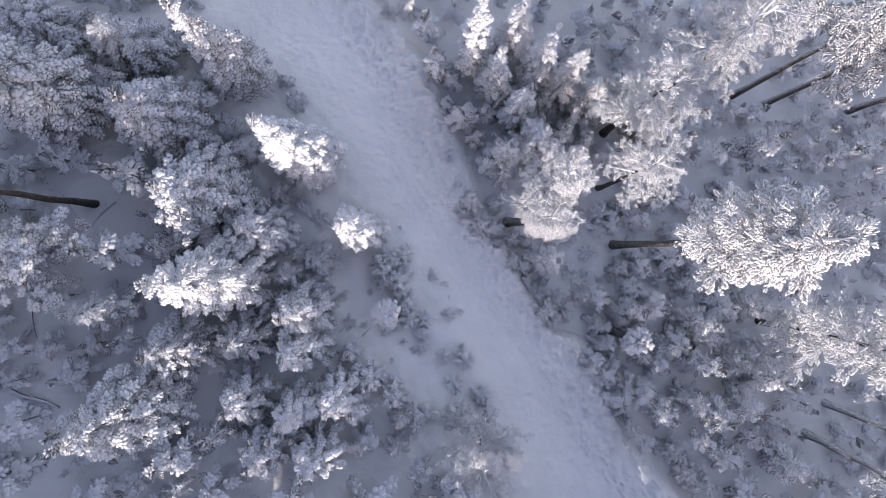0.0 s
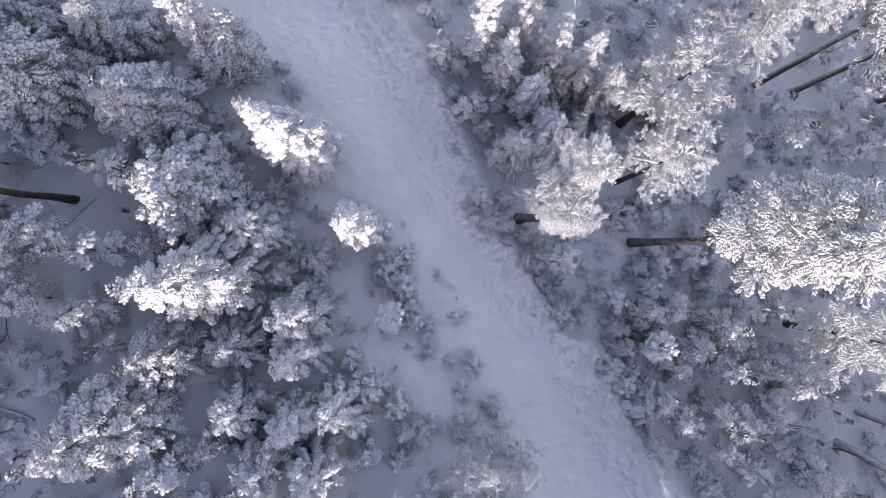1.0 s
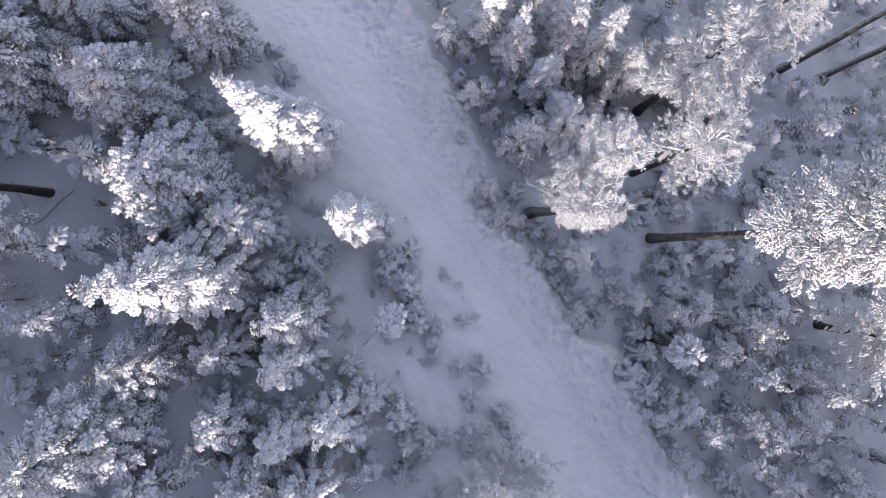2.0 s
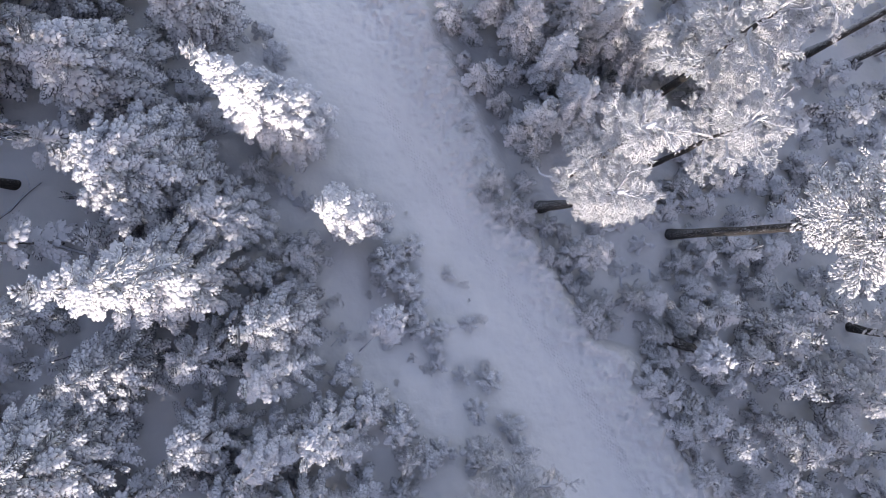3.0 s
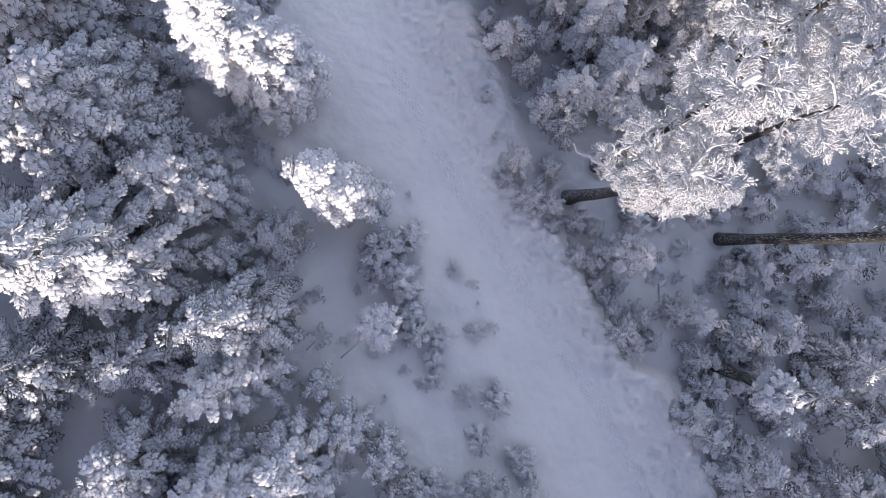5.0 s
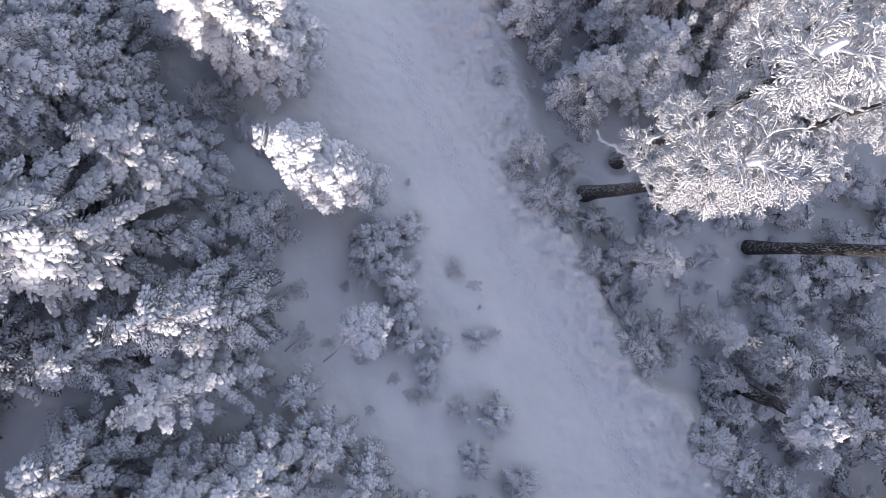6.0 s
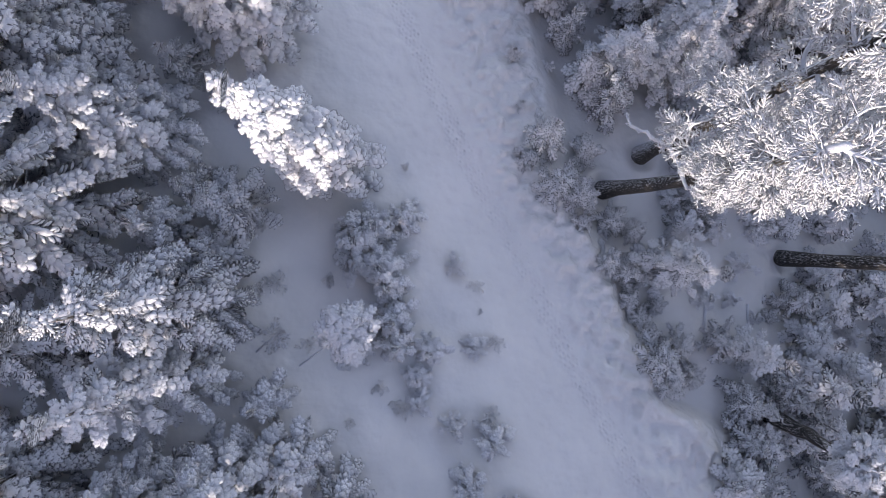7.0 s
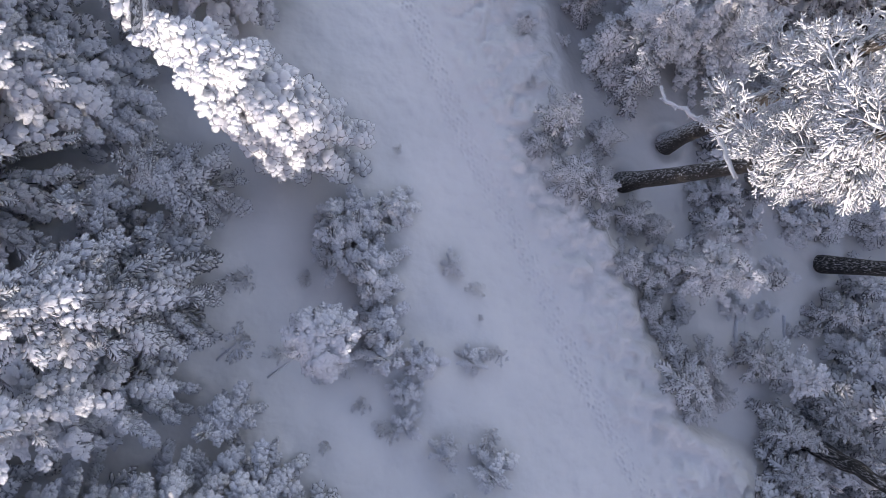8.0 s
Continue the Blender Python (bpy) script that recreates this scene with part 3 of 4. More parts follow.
# tall trees with bare stems
plant_tall([
    (31, -17.1, 2.2, 17.0, 2.6, "brush", M_FERN, PINE, "tall pine with a long bare dark stem", dict(bare=0.62, trunk_r=0.16, bark=M_PLASTER)),
    (34, -18.2, -0.3, 8.0, 2.0, "pillow", M_FERN, PINE, "pine with snow-clotted boughs", dict(bare=0.3, limbs_n=18)),
    (35, 1.8, -9.7, 4.0, 1.9, "twiggy", M_FROST, BROAD, "frosted tree with thin upright twigs beside the track", dict(bare=0.2, limbs_n=20, trunk_r=0.12, size=0.42, sub=7)),
    (36, 3.67, 1.54, 6.5, 0.9, "twiggy", M_FROST, BROAD, "old tree with crooked snow-covered limbs and a thick stem", dict(bare=0.64, trunk_r=0.24, limbs_n=14, size=0.33, sub=11, lean=(0.75, -0.3), side=(0.3, 0.55))),
    (37, 4.9, 2.9, 7.8, 1.05, "twiggy", M_FROST, BROAD, "old tree with a long white limb and frosted twigs", dict(bare=0.5, trunk_r=0.25, limbs_n=14, size=0.34, sub=8, side=(0.2, 0.25), bark=M_PLASTER)),
    (38, 9.4, 3.7, 4.6, 1.35, "twiggy", M_FROST, BROAD, "frosted tree with snowy twigs", dict(bare=0.5, trunk_r=0.14, limbs_n=14, size=0.36)),
])
plant_tall([
    (39, 10.1, 0.25, 13.5, 1.35, "brush", M_BRUSH, PINE, "tall pine with a bare dark stem and brightly sunlit crown", dict(bare=0.6, trunk_r=0.21, limbs_n=32, size=0.4, sub=12, lean=(1.0, 0.0))),
    (40, 19.3, -4.4, 6.0, 2.0, "brush", M_BRUSH, PINE, "pine with a bare stem and sunlit snowy crown", dict(bare=0.3, trunk_r=0.18, limbs_n=26, size=0.44, sub=9)),
    (41, 10.0, 7.2, 5.1, 1.8, "twiggy", M_FROST, BROAD, "big frosted tree with crooked white limbs", dict(bare=0.4, trunk_r=0.22, limbs_n=18, size=0.46, sub=8)),
    # 42: M_FERN is darker than M_FROST and stands in for shade on its twigs
    (42, 13.2, 9.6, 6.5, 2.4, "twiggy", M_FERN, BROAD, "big frosted tree with a dark stem", dict(bare=0.62, trunk_r=0.22, limbs_n=14, size=0.46, sub=7)),
    (43, 21.7, 9.8, 6.0, 2.2, "brush", M_FERN, PINE, "tall pine with a long bare dark stem", dict(bare=0.6, trunk_r=0.22, bark=M_PLASTER)),
    (44, 19.5, 10.4, 6.5, 2.2, "brush", M_FERN, PINE, "tall pine with a long bare dark stem", dict(bare=0.6, trunk_r=0.22, bark=M_PLASTER)),
])
plant_tall([
    (45, 28.7, 9.8, 5.0, 2.4, "brush", M_FERN, PINE, "tall pine with a long bare dark stem", dict(bare=0.6, trunk_r=0.22, bark=M_PLASTER)),
    (46, 21.6, -11.0, 10.0, 2.3, "brush", M_FERN, PINE, "tall pine with a long bare dark stem", dict(bare=0.55, trunk_r=0.2, bark=M_PLASTER)),
    (47, 23.3, -9.4, 9.0, 2.3, "brush", M_FERN, PINE, "tall pine with a long bare dark stem", dict(bare=0.55, trunk_r=0.18, bark=M_PLASTER)),
    (48, 9.6, -4.6, -0.1, 0.45, "pillow", M_PILLOW, PINE, "broken-off dark pine stem with a snowy cap", dict(bare=0.86, trunk_r=0.26, limbs_n=6, size=0.24, lean=(0.25, -0.1))),
])

# ---- saplings: a few shapes, copied ----
def sapling_set(kind, mat, n, seed, **more):
    return [conifer_meshes(seed + i, 2.4, 0.95, kind, mat, bare=0.03, trunk_r=0.03, **more) for i in range(n)]


YOUNG = {
    "snowy": sapling_set("pillow", M_CLOT, 4, 200, size=0.36, power=0.5, whorl=0.36),
    "fern": sapling_set("feather", M_PILLOW, 4, 220, size=0.42, power=0.65, whorl=0.36),
    "dark": sapling_set("fern_low", M_DARK, 4, 240, size=0.46, power=0.65, whorl=0.4),
    "bush": [conifer_meshes(260 + i, 1.0, 0.68, "pillow", M_HOAR, bare=0.02, whorl=0.24, size=0.3, trunk_r=0.02, round_top=True) for i in range(4)],
    "far": sapling_set("fern_low", M_DARK, 4, 280, size=0.55, power=0.65, whorl=0.66, density=0.68),
}
def sprig_meshes(seed):
    """A bare little shrub: a few thin rimed twigs that stand out of the snow."""
    rng = random.Random(seed)
    items = [(0, 0, 0.02, k * 2.4 + rng.uniform(-0.4, 0.4), rng.uniform(0.25, 1.1), rng.uniform(-0.6, 0.6), rng.uniform(0.6, 1.05)) for k in range(6)]
    items += [(rng.uniform(-0.25, 0.25), rng.uniform(-0.25, 0.25), 0.25, rng.uniform(0, 6.28), rng.uniform(-0.1, 0.6), 0.0, rng.uniform(0.3, 0.5)) for k in range(3)]
    stem = tube([(0, 0, -0.1), (0.02, 0.0, 0.3), (0.0, 0.03, 0.6)], [0.022, 0.016, 0.008], 6)
    return {"trunk": mesh_of("stem", *stem, M_TWIG), "crown": crown_mesh("sprig", items, rng, M_SPRIG)}


YOUNG["sprig"] = [sprig_meshes(291 + i) for i in range(4)]
YOUNG_LABEL = {
    "sprig": ("shrub", "small bare shrub with rimed twigs poking through the snow"),
    "far": ("young_spruce", "young spruce with white-tipped dark boughs"),
    "snowy": ("young_spruce", "young spruce rounded by thick snow"),
    "fern": ("young_spruce", "young spruce with rimed fan-like boughs"),
    "dark": ("young_spruce", "young spruce with dark needles showing through thin snow"),
    "bush": ("bush", "low rounded bush covered with hoarfrost"),
}
_pick = random.Random(77)


def young(kind, x, y, h, r):
    name, label = YOUNG_LABEL[kind]
    k, w = (h, r / 0.68) if kind == "bush" else (1.3 * h, 1.15 * r) if kind == "sprig" else (h / 2.4, r / 0.95)
    TAKEN.append((x, y, 0.8 * r))
    ob = stand(name, _pick.choice(YOUNG[kind]), x, y, height(x, y) - 0.02, _pick.uniform(0, 360), 1, label, "bush" if kind == "bush" else "tree", "bushes" if kind == "bush" else "young trees")
    ob.scale = (w, w, k)
    return ob


def thicket(kinds, spots, tall=1.0, wide=1.0):
    for i, (x, y, h, r) in enumerate(spots):
        young(kinds[i % len(kinds)], x, y, h * tall, r * wide)


# low bushes in the open snow
thicket(["bush"], [(-0.56, -1.42, 0.62, 0.36), (0.26, -3.53, 0.6, 0.4), (0.01, -5.53, 0.9, 0.4), (1.07, -5.78, 1.1, 0.58), (1.45, 5.17, 0.4, 0.22), (1.95, -7.62, 1.1, 0.62), (2.33, -8.5, 1.0, 0.52),
                   (0.6, -6.99, 0.9, 0.55), (-0.81, -8.33, 1.0, 0.57), (0.52, -8.54, 1.3, 0.78)])
thicket(["sprig"], [(0.12, -1.9, 0.42, 0.34), (0.32, -2.58, 0.22, 0.16), (0.85, -3.33, 0.42, 0.36), (0.98, -5.12, 0.75, 0.46), (0.70, 3.49, 0.28, 0.18), (0.75, 3.72, 0.24, 0.15), (-2.35, 1.22, 0.32, 0.24), (-5.75, -1.05, 0.34, 0.26),
                    (-2.04, -4.76, 0.4, 0.27), (-2.63, -5.69, 0.34, 0.23), (-4.73, -3.7, 0.55, 0.34), (-4.65, -5.05, 0.45, 0.33), (-5.05, -2.36, 0.55, 0.42), (-5.42, -2.72, 0.45, 0.35), (-4.0, -3.94, 0.5, 0.33),
                    (-3.83, -2.19, 0.42, 0.34), (-1.6, -5.2, 0.35, 0.26), (-1.31, -5.32, 0.36, 0.3)])
thicket(["snowy"], [(0.3, 5.16, 0.9, 0.34), (0.3, 8.44, 1.1, 0.55)])
# the clump in the glade
thicket(["snowy", "bush", "snowy"], [(-3.13, -1.06, 1.9, 0.69), (-2.17, -0.32, 1.5, 0.5), (-2.4, -1.68, 1.7, 0.78), (-2.75, -0.64, 1.6, 0.64), (-3.1, -1.7, 1.2, 0.51), (-2.17, -2.13, 1.3, 0.57), (-1.99, -3.01, 1.3, 0.65),
                                     (-1.76, -3.6, 1.2, 0.5), (-0.88, -3.69, 0.85, 0.5), (-1.13, -4.43, 0.65, 0.38), (-1.03, -5.08, 0.55, 0.4), (-3.01, -4.12, 0.5, 0.38), (-2.68, -3.89, 0.75, 0.4), (-3.3, -0.75, 1.5, 0.5), (-3.45, -1.45, 1.1, 0.45)], 1.0, 1.2)
# the hedge of saplings on the bank
thicket(["fern"], [(1.5, 2.6, 2.5, 0.74), (1.12, 2.0, 0.6, 0.5), (2.85, 2.52, 1.6, 0.7), (2.07, 1.32, 1.3, 0.72), (2.74, 1.1, 1.4, 0.68), (2.94, 0.33, 0.65, 0.44), (3.9, 0.54, 1.3, 0.66), (4.57, 0.39, 1.8, 0.52), (3.84, -0.7, 1.2, 0.58),
                   (4.48, -0.92, 1.6, 0.64), (4.66, -1.72, 1.1, 0.52), (5.04, -2.19, 0.85, 0.54), (5.37, -2.76, 0.85, 0.56), (5.66, -1.83, 0.55, 0.42), (5.55, -3.3, 1.7, 0.84), (5.98, -4.0, 1.2, 0.64), (6.81, -3.68, 1.3, 0.5), (6.31, -2.9, 1.3, 0.64),
                   (8.55, -4.26, 1.6, 0.76), (8.7, -5.3, 1.6, 0.82), (9.11, -6.31, 1.8, 0.9), (8.95, -7.06, 1.5, 0.76), (9.7, -8.5, 1.9, 0.92), (9.81, -7.44, 2.2, 0.94), (9.97, -9.76, 2.2, 0.85), (12.41, -10.98, 2.0, 0.86),
                   (13.07, -12.1, 2.2, 0.85), (13.9, -12.9, 2.2, 0.85)], 1.05, 1.16)
# further along the track's edge
thicket(["fern", "dark"], [(-3.2, 13.9, 1.5, 0.7), (-2.13, 14.4, 2.0, 0.8), (-0.46, 11.17, 2.4, 0.98), (0.53, 9.95, 1.7, 0.83)])
# below the bank, among the stems
thicket(["dark", "fern", "bush"], [(5.94, 1.6, 0.8, 0.5), (6.87, 1.44, 1.2, 0.6), (7.48, 0.92, 1.0, 0.58), (6.67, 1.88, 1.2, 0.6), (7.82, 2.09, 1.4, 0.7), (8.19, -1.33, 0.5, 0.33), (9.09, -1.79, 0.5, 0.3), (9.58, -1.72, 0.6, 0.38),
                                   (9.0, 1.18, 1.2, 0.7), (9.94, 1.33, 1.6, 0.85), (10.59, 2.58, 1.8, 0.95), (9.27, 2.19, 1.4, 0.8)])
thicket(["fern", "dark"], [(7.69, -2.6, 1.8, 0.75), (8.62, -2.75, 2.4, 0.8), (9.82, -3.46, 1.6, 0.82), (10.77, -2.2, 1.8, 0.92), (10.14, -1.12, 1.6, 0.85), (11.2, -0.1, 1.6, 0.8), (9.0, -4.35, 1.5, 0.6), (9.2, -5.2, 1.6, 0.65), (9.9, -4.0, 1.8, 0.6), (10.2, -5.1, 1.9, 0.7), (11.0, -4.6, 2.2, 0.8)], 1.2, 1.1)
# the young wood further down
thicket(["dark", "dark", "fern"], [(10.72, -3.4, 2.2, 1.0), (11.92, -3.27, 2.4, 1.1), (14.0, -4.0, 3.9, 1.3), (16.24, -3.38, 2.4, 1.2), (15.16, -4.72, 2.4, 1.3), (11.0, -5.95, 2.0, 0.8), (12.92, -5.29, 2.4, 1.15), (14.35, -6.23, 3.4, 1.2), (16.45, -6.55, 2.4, 1.3),
                                   (10.84, -7.94, 2.2, 1.0), (11.88, -8.8, 2.6, 1.1), (13.6, -8.4, 3.0, 1.2), (15.04, -9.18, 2.6, 1.2), (16.56, -8.7, 3.0, 1.2), (17.94, -3.42, 2.4, 1.2), (13.26, -0.5, 2.0, 1.1), (14.9, -0.75, 2.0, 1.1), (14.1, -2.18, 2.0, 1.0)], 1.35, 1.12)
thicket(["dark"], [(9.47, -8.12, 1.8, 0.98), (8.08, -6.2, 1.8, 0.85), (8.74, -6.9, 1.5, 0.85), (14.74, 3.07, 1.8, 1.1), (16.17, 2.33, 1.6, 1.1), (17.71, 3.42, 2.0, 1.3), (18.62, 1.83, 2.0, 1.15), (11.39, -1.2, 1.8, 1.0), (12.93, 3.0, 2.0, 1.1), (11.6, 1.6, 1.6, 1.0),
                   (18.0, -7.1, 4.2, 1.4), (15.4, -11.4, 2.4, 1.0), (18.8, -11.9, 3.8, 1.3), (20.0, 6.6, 4.0, 1.4), (-0.4, 10.4, 3.4, 0.9)], 1.2, 1.1)
# behind the bank further along
thicket(["fern", "dark", "fern"], [(1.87, 6.3, 2.4, 0.7), (0.26, 8.42, 1.0, 0.5), (3.31, 8.74, 2.0, 0.86), (4.57, 9.07, 2.2, 0.95), (2.56, 7.96, 1.6, 0.73), (4.27, 7.49, 2.0, 0.95), (5.8, 8.82, 2.6, 1.1), (2.61, 4.95, 2.6, 0.85), (3.35, 4.22, 2.4, 0.9), (5.5, 7.5, 2.4, 0.95)], 1.15, 1.15)
# young growth on the uphill side
thicket(["snowy", "snowy", "fern"], [(-3.57, -6.39, 2.8, 0.95), (-2.45, -7.2, 2.6, 0.9), (-2.06, -8.32, 2.2, 0.8), (-4.22, -7.6, 3.0, 1.0), (-7.6, -8.4, 3.0, 0.97), (-9.9, -8.2, 3.2, 1.02), (-4.61, -5.16, 1.8, 0.75),
                                     (-1.31, -8.68, 1.6, 0.68), (0.46, -8.46, 1.6, 0.7), (-7.74, -1.29, 2.6, 0.9), (-6.45, -1.8, 2.0, 0.88), (-7.15, -0.31, 2.2, 0.9), (-7.35, 2.24, 0.8, 0.6), (-6.06, -3.7, 1.8, 0.7), (-7.68, -2.44, 2.4, 0.9)])

# young growth between them
_fill = random.Random(41)


def clear_of_track(x, y, gap):
    return x < np.interp(y, LEFT_Y, LEFT_X) - gap or x > np.interp(y, RIGHT_Y, RIGHT_X) + gap * 0.4


def joined_stand(name, templates, spots, label, category):
    """Many trees of the background as one mesh: spots are (x, y, turn, width, height)."""
    arrays = []
    for meshes in templates:
        both = []
        for key in ("trunk", "crown"):
            me = meshes[key]
            v, t = np.zeros(len(me.vertices) * 3, np.float32), np.zeros(len(me.loops), np.int32)
            me.vertices.foreach_get("co", v)
            me.loops.foreach_get("vertex_index", t)
            both.append((v.reshape(-1, 3), t.reshape(-1, 3)))
        spray = np.zeros(len(meshes["crown"].vertices) * 3, np.float32)
        meshes["crown"].attributes["spray"].data.foreach_get("vector", spray)
        arrays.append((join(both), len(both[0][1]), np.concatenate([np.zeros_like(both[0][0]), spray.reshape(-1, 3)])))
    pieces, slots, local = [], [], []
    for i, (x, y, turn, w, k) in enumerate(spots):
        (v, t), stems, spray = arrays[i % len(arrays)]
        local.append(spray)
        c, sn = math.cos(turn), math.sin(turn)
        pieces.append((np.stack([w * (c * v[:, 0] - sn * v[:, 1]) + x, w * (sn * v[:, 0] + c * v[:, 1]) + y, k * v[:, 2] + height(x, y) - 0.05], 1), t))
        slots.append(np.arange(len(t)) >= stems)
    verts, tris = join(pieces)
    me = mesh_of(name, verts, tris, templates[0]["trunk"].materials[0], np.concatenate(local))
    me.materials.append(templates[0]["crown"].materials[0])
    me.polygons.foreach_set("material_index", np.concatenate(slots).astype(np.int32))
    return tagged(new(name, me), label, category, kind="stuff")


count, back = 0, []
for _ in range(9000):
    x, y = _fill.uniform(-24, 33), _fill.uniform(-16, 17)
    if not clear_of_track(x, y, 1.3) or (-6.2 < x < 2.4 and -7 < y < 3):
        continue
    if -10.2 < x < -6.3 and 5.2 < y < 10:
        continue
    left = x < np.interp(y, LEFT_Y, LEFT_X)
    h = _fill.uniform(1.7, 3.9) if not left else _fill.uniform(1.6, 4.6)
    r = h * _fill.uniform(0.38, 0.5)
    if any((x - a) ** 2 + (y - b) ** 2 < (c + 0.5 * r) ** 2 for a, b, c in TAKEN):
        continue
    near = -13 < x < 15 and -10 < y < 11
    if near and _fill.random() < 0.15:
        young("bush", x, y, 0.8, 0.55)
    elif near:
        young(_fill.choice(["fern", "dark", "dark"]) if left else "dark", x, y, h, r)
    else:
        TAKEN.append((x, y, 0.8 * r))
        back.append((x, y, _fill.uniform(0, 6.28), r / 0.95, h / 2.4))
    count += 1
    if count > 390:
        break
joined_stand("young_wood", YOUNG["far"], back, "thick young spruce growth under thin snow", "trees")

# ---- woods around, out of reach of the walk: unseen, added to keep low sun off the ground ----
WOODS = [conifer_meshes(300 + i, 12.0, 2.4, "crude", M_FERN, bare=0.08, size=1.7, whorl=1.9, density=0.17) for i in range(3)]
_wood = random.Random(9)
# the first four are unseen sun blockers for the lower track
ring = [(6.2, -18.0, 0.5, 0.55, 0.6), (6.5, -20.0, 0.4, 0.6, 0.62), (7.6, -22.6, 2.1, 0.6, 0.64), (5.6, -25.0, 4.0, 0.6, 0.66)]
for _ in range(6000):
    x, y = (_wood.uniform(-36, 46), _wood.uniform(-48, -16)) if len(ring) < 210 else (_wood.uniform(-80, 75), _wood.uniform(-110, 45))
    if (-23 < x < 32 and -17 < y < 19) or (y > -19 and not clear_of_track(x, y, 0.8)):
        continue
    if any((x - a) ** 2 + (y - b) ** 2 < (c + 1.5) ** 2 for a, b, c in TAKEN):
        continue
    TAKEN.append((x, y, 1.2))
    # heights by column set how far up the seen trees stay in shade
    k = _wood.uniform(0.52, 0.66) if -14 < x < -5 and y < -15 else _wood.uniform(0.52, 0.76) if x > -5 and y < -15 else _wood.uniform(0.85, 1.1)
    ring.append((x, y, _wood.uniform(0, 6.28), 0.9 * k, k))
    if len(ring) > 310:
        break
# extra unseen trees that stop flecks of sun on the track
ring += [(8.2, -19.4, 0.3, 0.5, 0.5), (9.2, -21.8, 1.3, 0.5, 0.5), (7.6, -21.0, 2.3, 0.5, 0.5), (2.2, -17.4, 1.0, 0.6, 0.55), (3.3, -18.4, 2.0, 0.6, 0.56), (4.4, -17.5, 3.0, 0.6, 0.54), (5.3, -19.0, 0.2, 0.6, 0.56), (1.0, -18.6, 5.0, 0.6, 0.56)]
ring += [(-4.0 + 0.85 * i, -17.4 - 0.8 * (i % 3), 1.7 * i, 0.5, 0.42) for i in range(19)]
joined_stand("woods", WOODS, ring, "snowy spruce woods added out of view, shading the clearing from low sun", "woods")

# ---- single things in the snow ----
def limb_part(root, points, r0, r1, mat, name="limb"):
    n = len(points) - 1
    return part(name, mesh_of(name, *tube(points, [r0 + (r1 - r0) * i / n for i in range(n + 1)], 6), mat), root)


# the dead white branch that arches out from the old tree
old_tree = [o for o in scene.objects if o.get("label", "").startswith("old tree with crooked")][0]
ox, oy, oz = old_tree.matrix_basis.translation
_knob = random.Random(61)


def rimed_branch(points, r0, r1):
    """A crooked dead branch, lumpy with rime, in the old tree's own space."""
    pts = [tuple(np.array(a) + (np.array(b) - np.array(a)) * k / 3) for a, b in zip(points, points[1:]) for k in range(3)] + [points[-1]]
    pts = [tuple(c + _knob.uniform(-0.025, 0.025) - o for c, o in zip(p, (ox, oy, oz))) for p in pts]
    n = len(pts) - 1
    radii = [(r0 + (r1 - r0) * i / n) * _knob.uniform(0.75, 1.35) for i in range(n + 1)]
    part("limb", mesh_of("limb", *tube(pts, radii, 7), M_LIMB), old_tree)
    buds = [tube([p, tuple(c + _knob.uniform(-0.14, 0.14) for c in p)], [0.026, 0.008], 4) for p in pts[2:] for _ in range(2)]
    tagged(part("twigwork", mesh_of("twigwork", *join(buds), M_LIMB), old_tree), kind="stuff")


rimed_branch([(4.15, 1.05, 1.45), (4.02, 1.45, 1.25), (3.9, 1.85, 1.0), (3.62, 2.1, 0.85), (3.3, 2.3, 0.72), (3.0, 2.42, 0.6), (2.85, 2.72, 0.5)], 0.048, 0.034)
rimed_branch([(3.75, 2.0, 0.92), (3.85, 2.25, 1.2), (4.05, 2.45, 1.5), (4.4, 2.6, 1.8)], 0.04, 0.018)


def leaning_sapling(x, y, dx, dy, rise, r, pads, seed, mat, kind, label, size):
    rng = random.Random(seed)
    z = height(x, y)
    root = tagged(new("leaning_sapling"), label, "tree", "young trees")
    root.location = (x, y, z)
    stem = [(dx * t, dy * t, rise * (1 - (1 - t) ** 1.6) - 0.1 * (t == 0)) for t in (0, 0.25, 0.5, 0.75, 1.0)]
    part("trunk", mesh_of("trunk", *tube(stem, [0.035, 0.03, 0.026, 0.02, 0.01], 7), M_LIMB), root)
    items = []
    for k in range(pads):
        a, u = rng.uniform(0, 6.283), math.sqrt(rng.random())
        items.append((dx * 0.95 + math.cos(a) * r * u * 0.7, dy * 0.95 + math.sin(a) * r * u * 0.7, rise + r * (0.45 * (1 - u * u) + rng.uniform(-0.25, 0.1)), a + rng.uniform(-0.5, 0.5), rng.uniform(-0.4, 0.15), rng.uniform(-0.3, 0.3), size * rng.uniform(0.7, 1.2)))
    part("crown", crown_mesh(kind, items, rng, mat), root)
    return root


leaning_sapling(-4.18, -4.5, 1.4, 1.4, 1.5, 0.7, 84, 401, M_PILLOW, "pillow", "sapling leaning over under a thick cap of snow", 0.3)
leaning_sapling(-5.28, -4.26, 0.62, 0.62, 0.55, 0.26, 9, 402, M_TWIG, "twiggy", "thin bent sapling with bare dark twigs", 0.3)


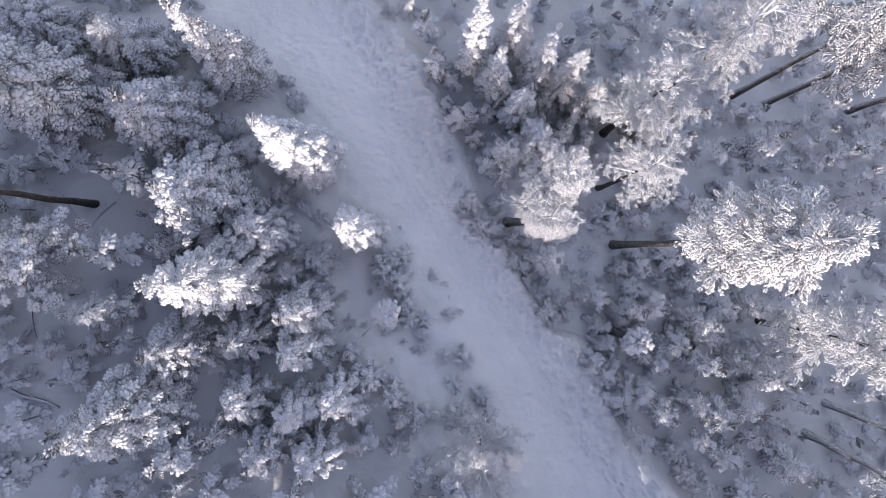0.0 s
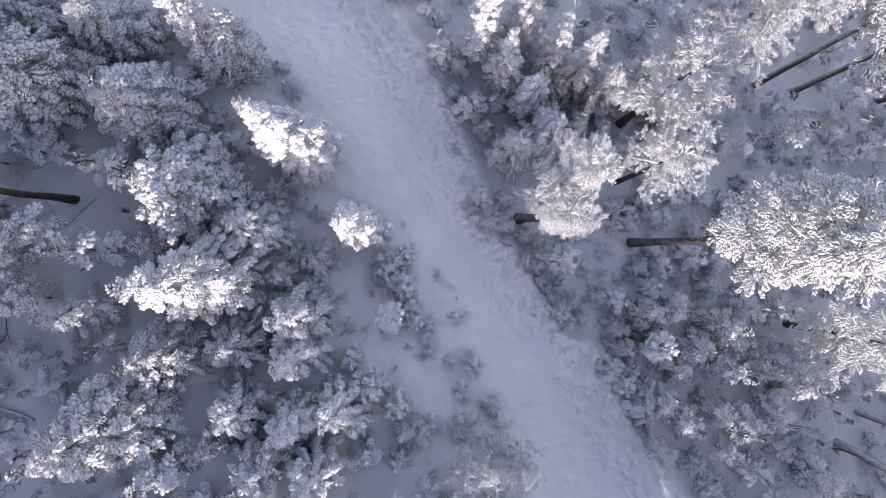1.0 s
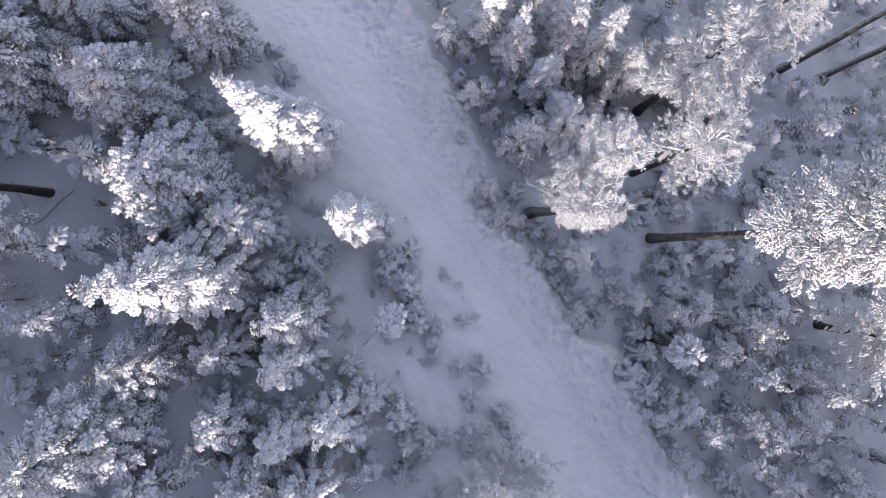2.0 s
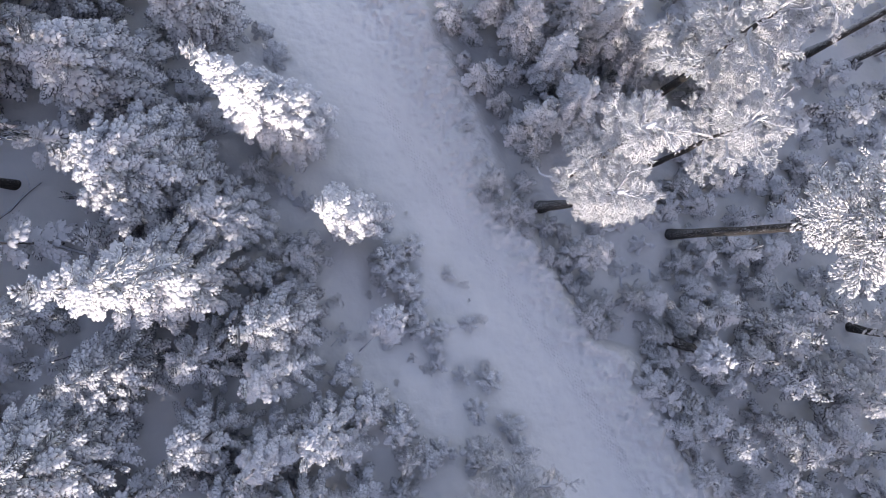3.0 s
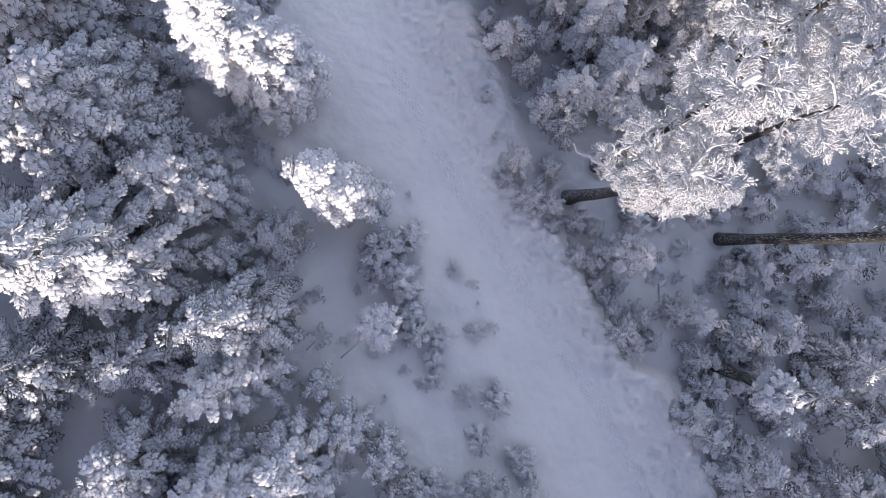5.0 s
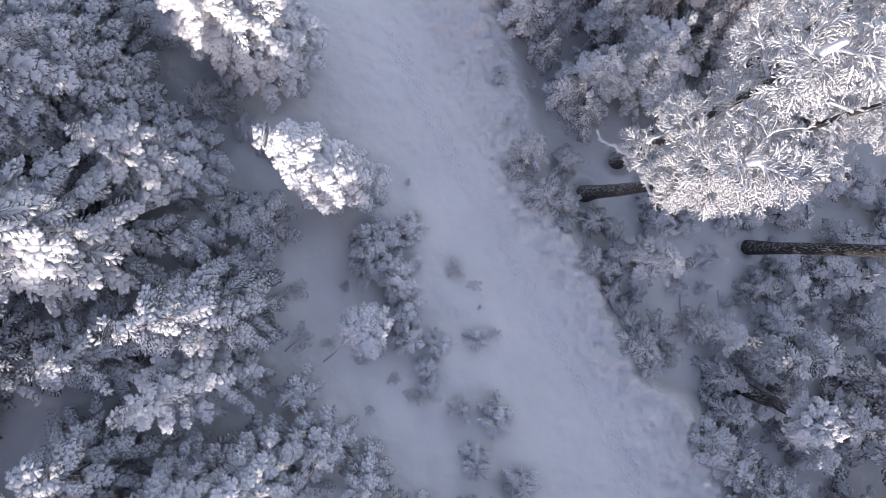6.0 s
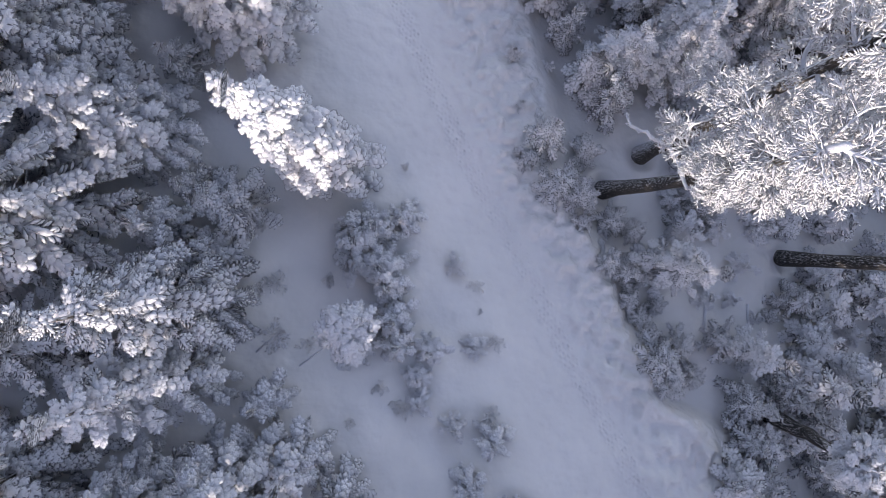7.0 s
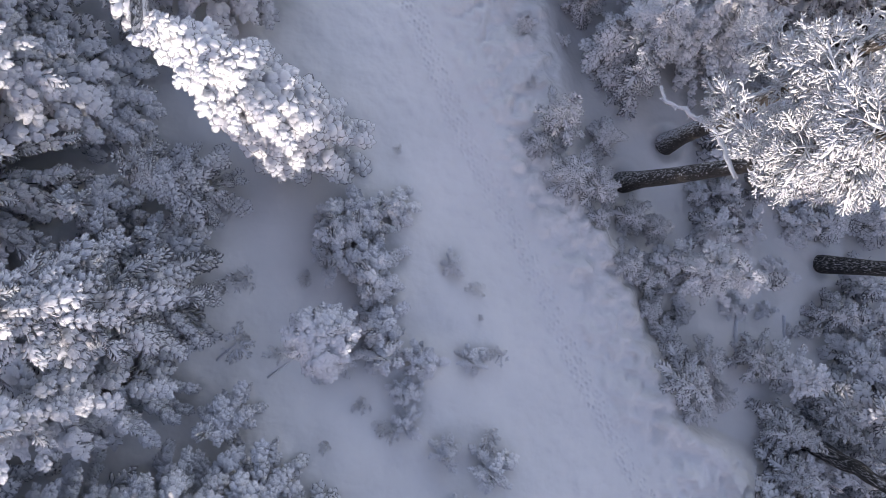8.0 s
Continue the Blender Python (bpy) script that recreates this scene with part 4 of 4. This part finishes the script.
def fallen_branch(points, r, seed, label, name="fallen_branch"):
    rng = random.Random(seed)
    x0, y0 = points[0]
    z0 = height(x0, y0)
    root = tagged(new(name), label, "branch", "fallen wood")
    root.location = (x0, y0, z0)
    pts = [(x - x0, y - y0, height(x, y) - z0 + r * 0.4 + rng.uniform(0, 0.12)) for x, y in points]
    pts = [tuple(np.array(a) + (np.array(b) - np.array(a)) * k / 4) for a, b in zip(pts, pts[1:]) for k in range(4)] + [pts[-1]]
    pts = [(a + rng.uniform(-0.05, 0.05), b + rng.uniform(-0.05, 0.05), c) for a, b, c in pts]
    n = len(pts)
    part("stem", mesh_of("stem", *tube(pts, [r * (1 - 0.6 * i / n) for i in range(n)], 7), M_BARK), root)
    for i in range(2, n - 1):
        a, ln = rng.uniform(0, 6.28), rng.uniform(0.3, 0.8)
        p = np.array(pts[i])
        part("side_branch", mesh_of("side_branch", *tube([p, p + np.array((math.cos(a) * ln * 0.5, math.sin(a) * ln * 0.5, 0.12)), p + np.array((math.cos(a + 0.3) * ln, math.sin(a + 0.3) * ln, 0.1))], [r * 0.4, r * 0.3, 0.008], 5), M_TWIG), root)
    return root


fallen_branch([(-17.8, 0.05), (-15.4, -0.1), (-13.2, -0.8)], 0.09, 501, "dead fallen branch, dark and half sunk in snow")
fallen_branch([(-18.6, 2.6), (-17.4, 0.9), (-16.2, 2.3)], 0.06, 502, "dead fallen branch, dark and half sunk in snow")
fallen_branch([(-19.4, -1.6), (-18.5, -4.1)], 0.07, 503, "dead fallen branch, dark and half sunk in snow")
fallen_branch([(-19.2, -6.3), (-17.2, -7.1)], 0.10, 504, "dead fallen branch, dark and half sunk in snow")
fallen_branch([(16.0, 6.2), (18.6, 6.4), (21.2, 6.5)], 0.07, 505, "thin fallen stem lying on the snow")
young("dark", -8.0, 8.1, 1.6, 0.8)
young("dark", -8.6, 9.2, 1.2, 0.6)


def sunken_log(x0, y0, x1, y1, r, label):
    root = tagged(new("sunken_log"), label, "log", "fallen wood")
    root.location = (x0, y0, height(x0, y0))
    pts = [(x0 + (x1 - x0) * k / 8 + 0.03 * math.sin(3 * k), y0 + (y1 - y0) * k / 8) for k in range(9)]
    line = [(x - x0, y - y0, height(x, y) - height(x0, y0) + 0.3 * r) for x, y in pts]
    part("stem", mesh_of("stem", *tube(line, [r * (1 - 0.3 * k / 8) for k in range(9)], 8), M_LIMB), root)
    return root


sunken_log(7.4, -0.9, 7.45, -3.0, 0.06, "thin log buried under snow, only its line showing")
sunken_log(8.85, -1.4, 8.95, -3.1, 0.05, "thin log buried under snow, only its line showing")
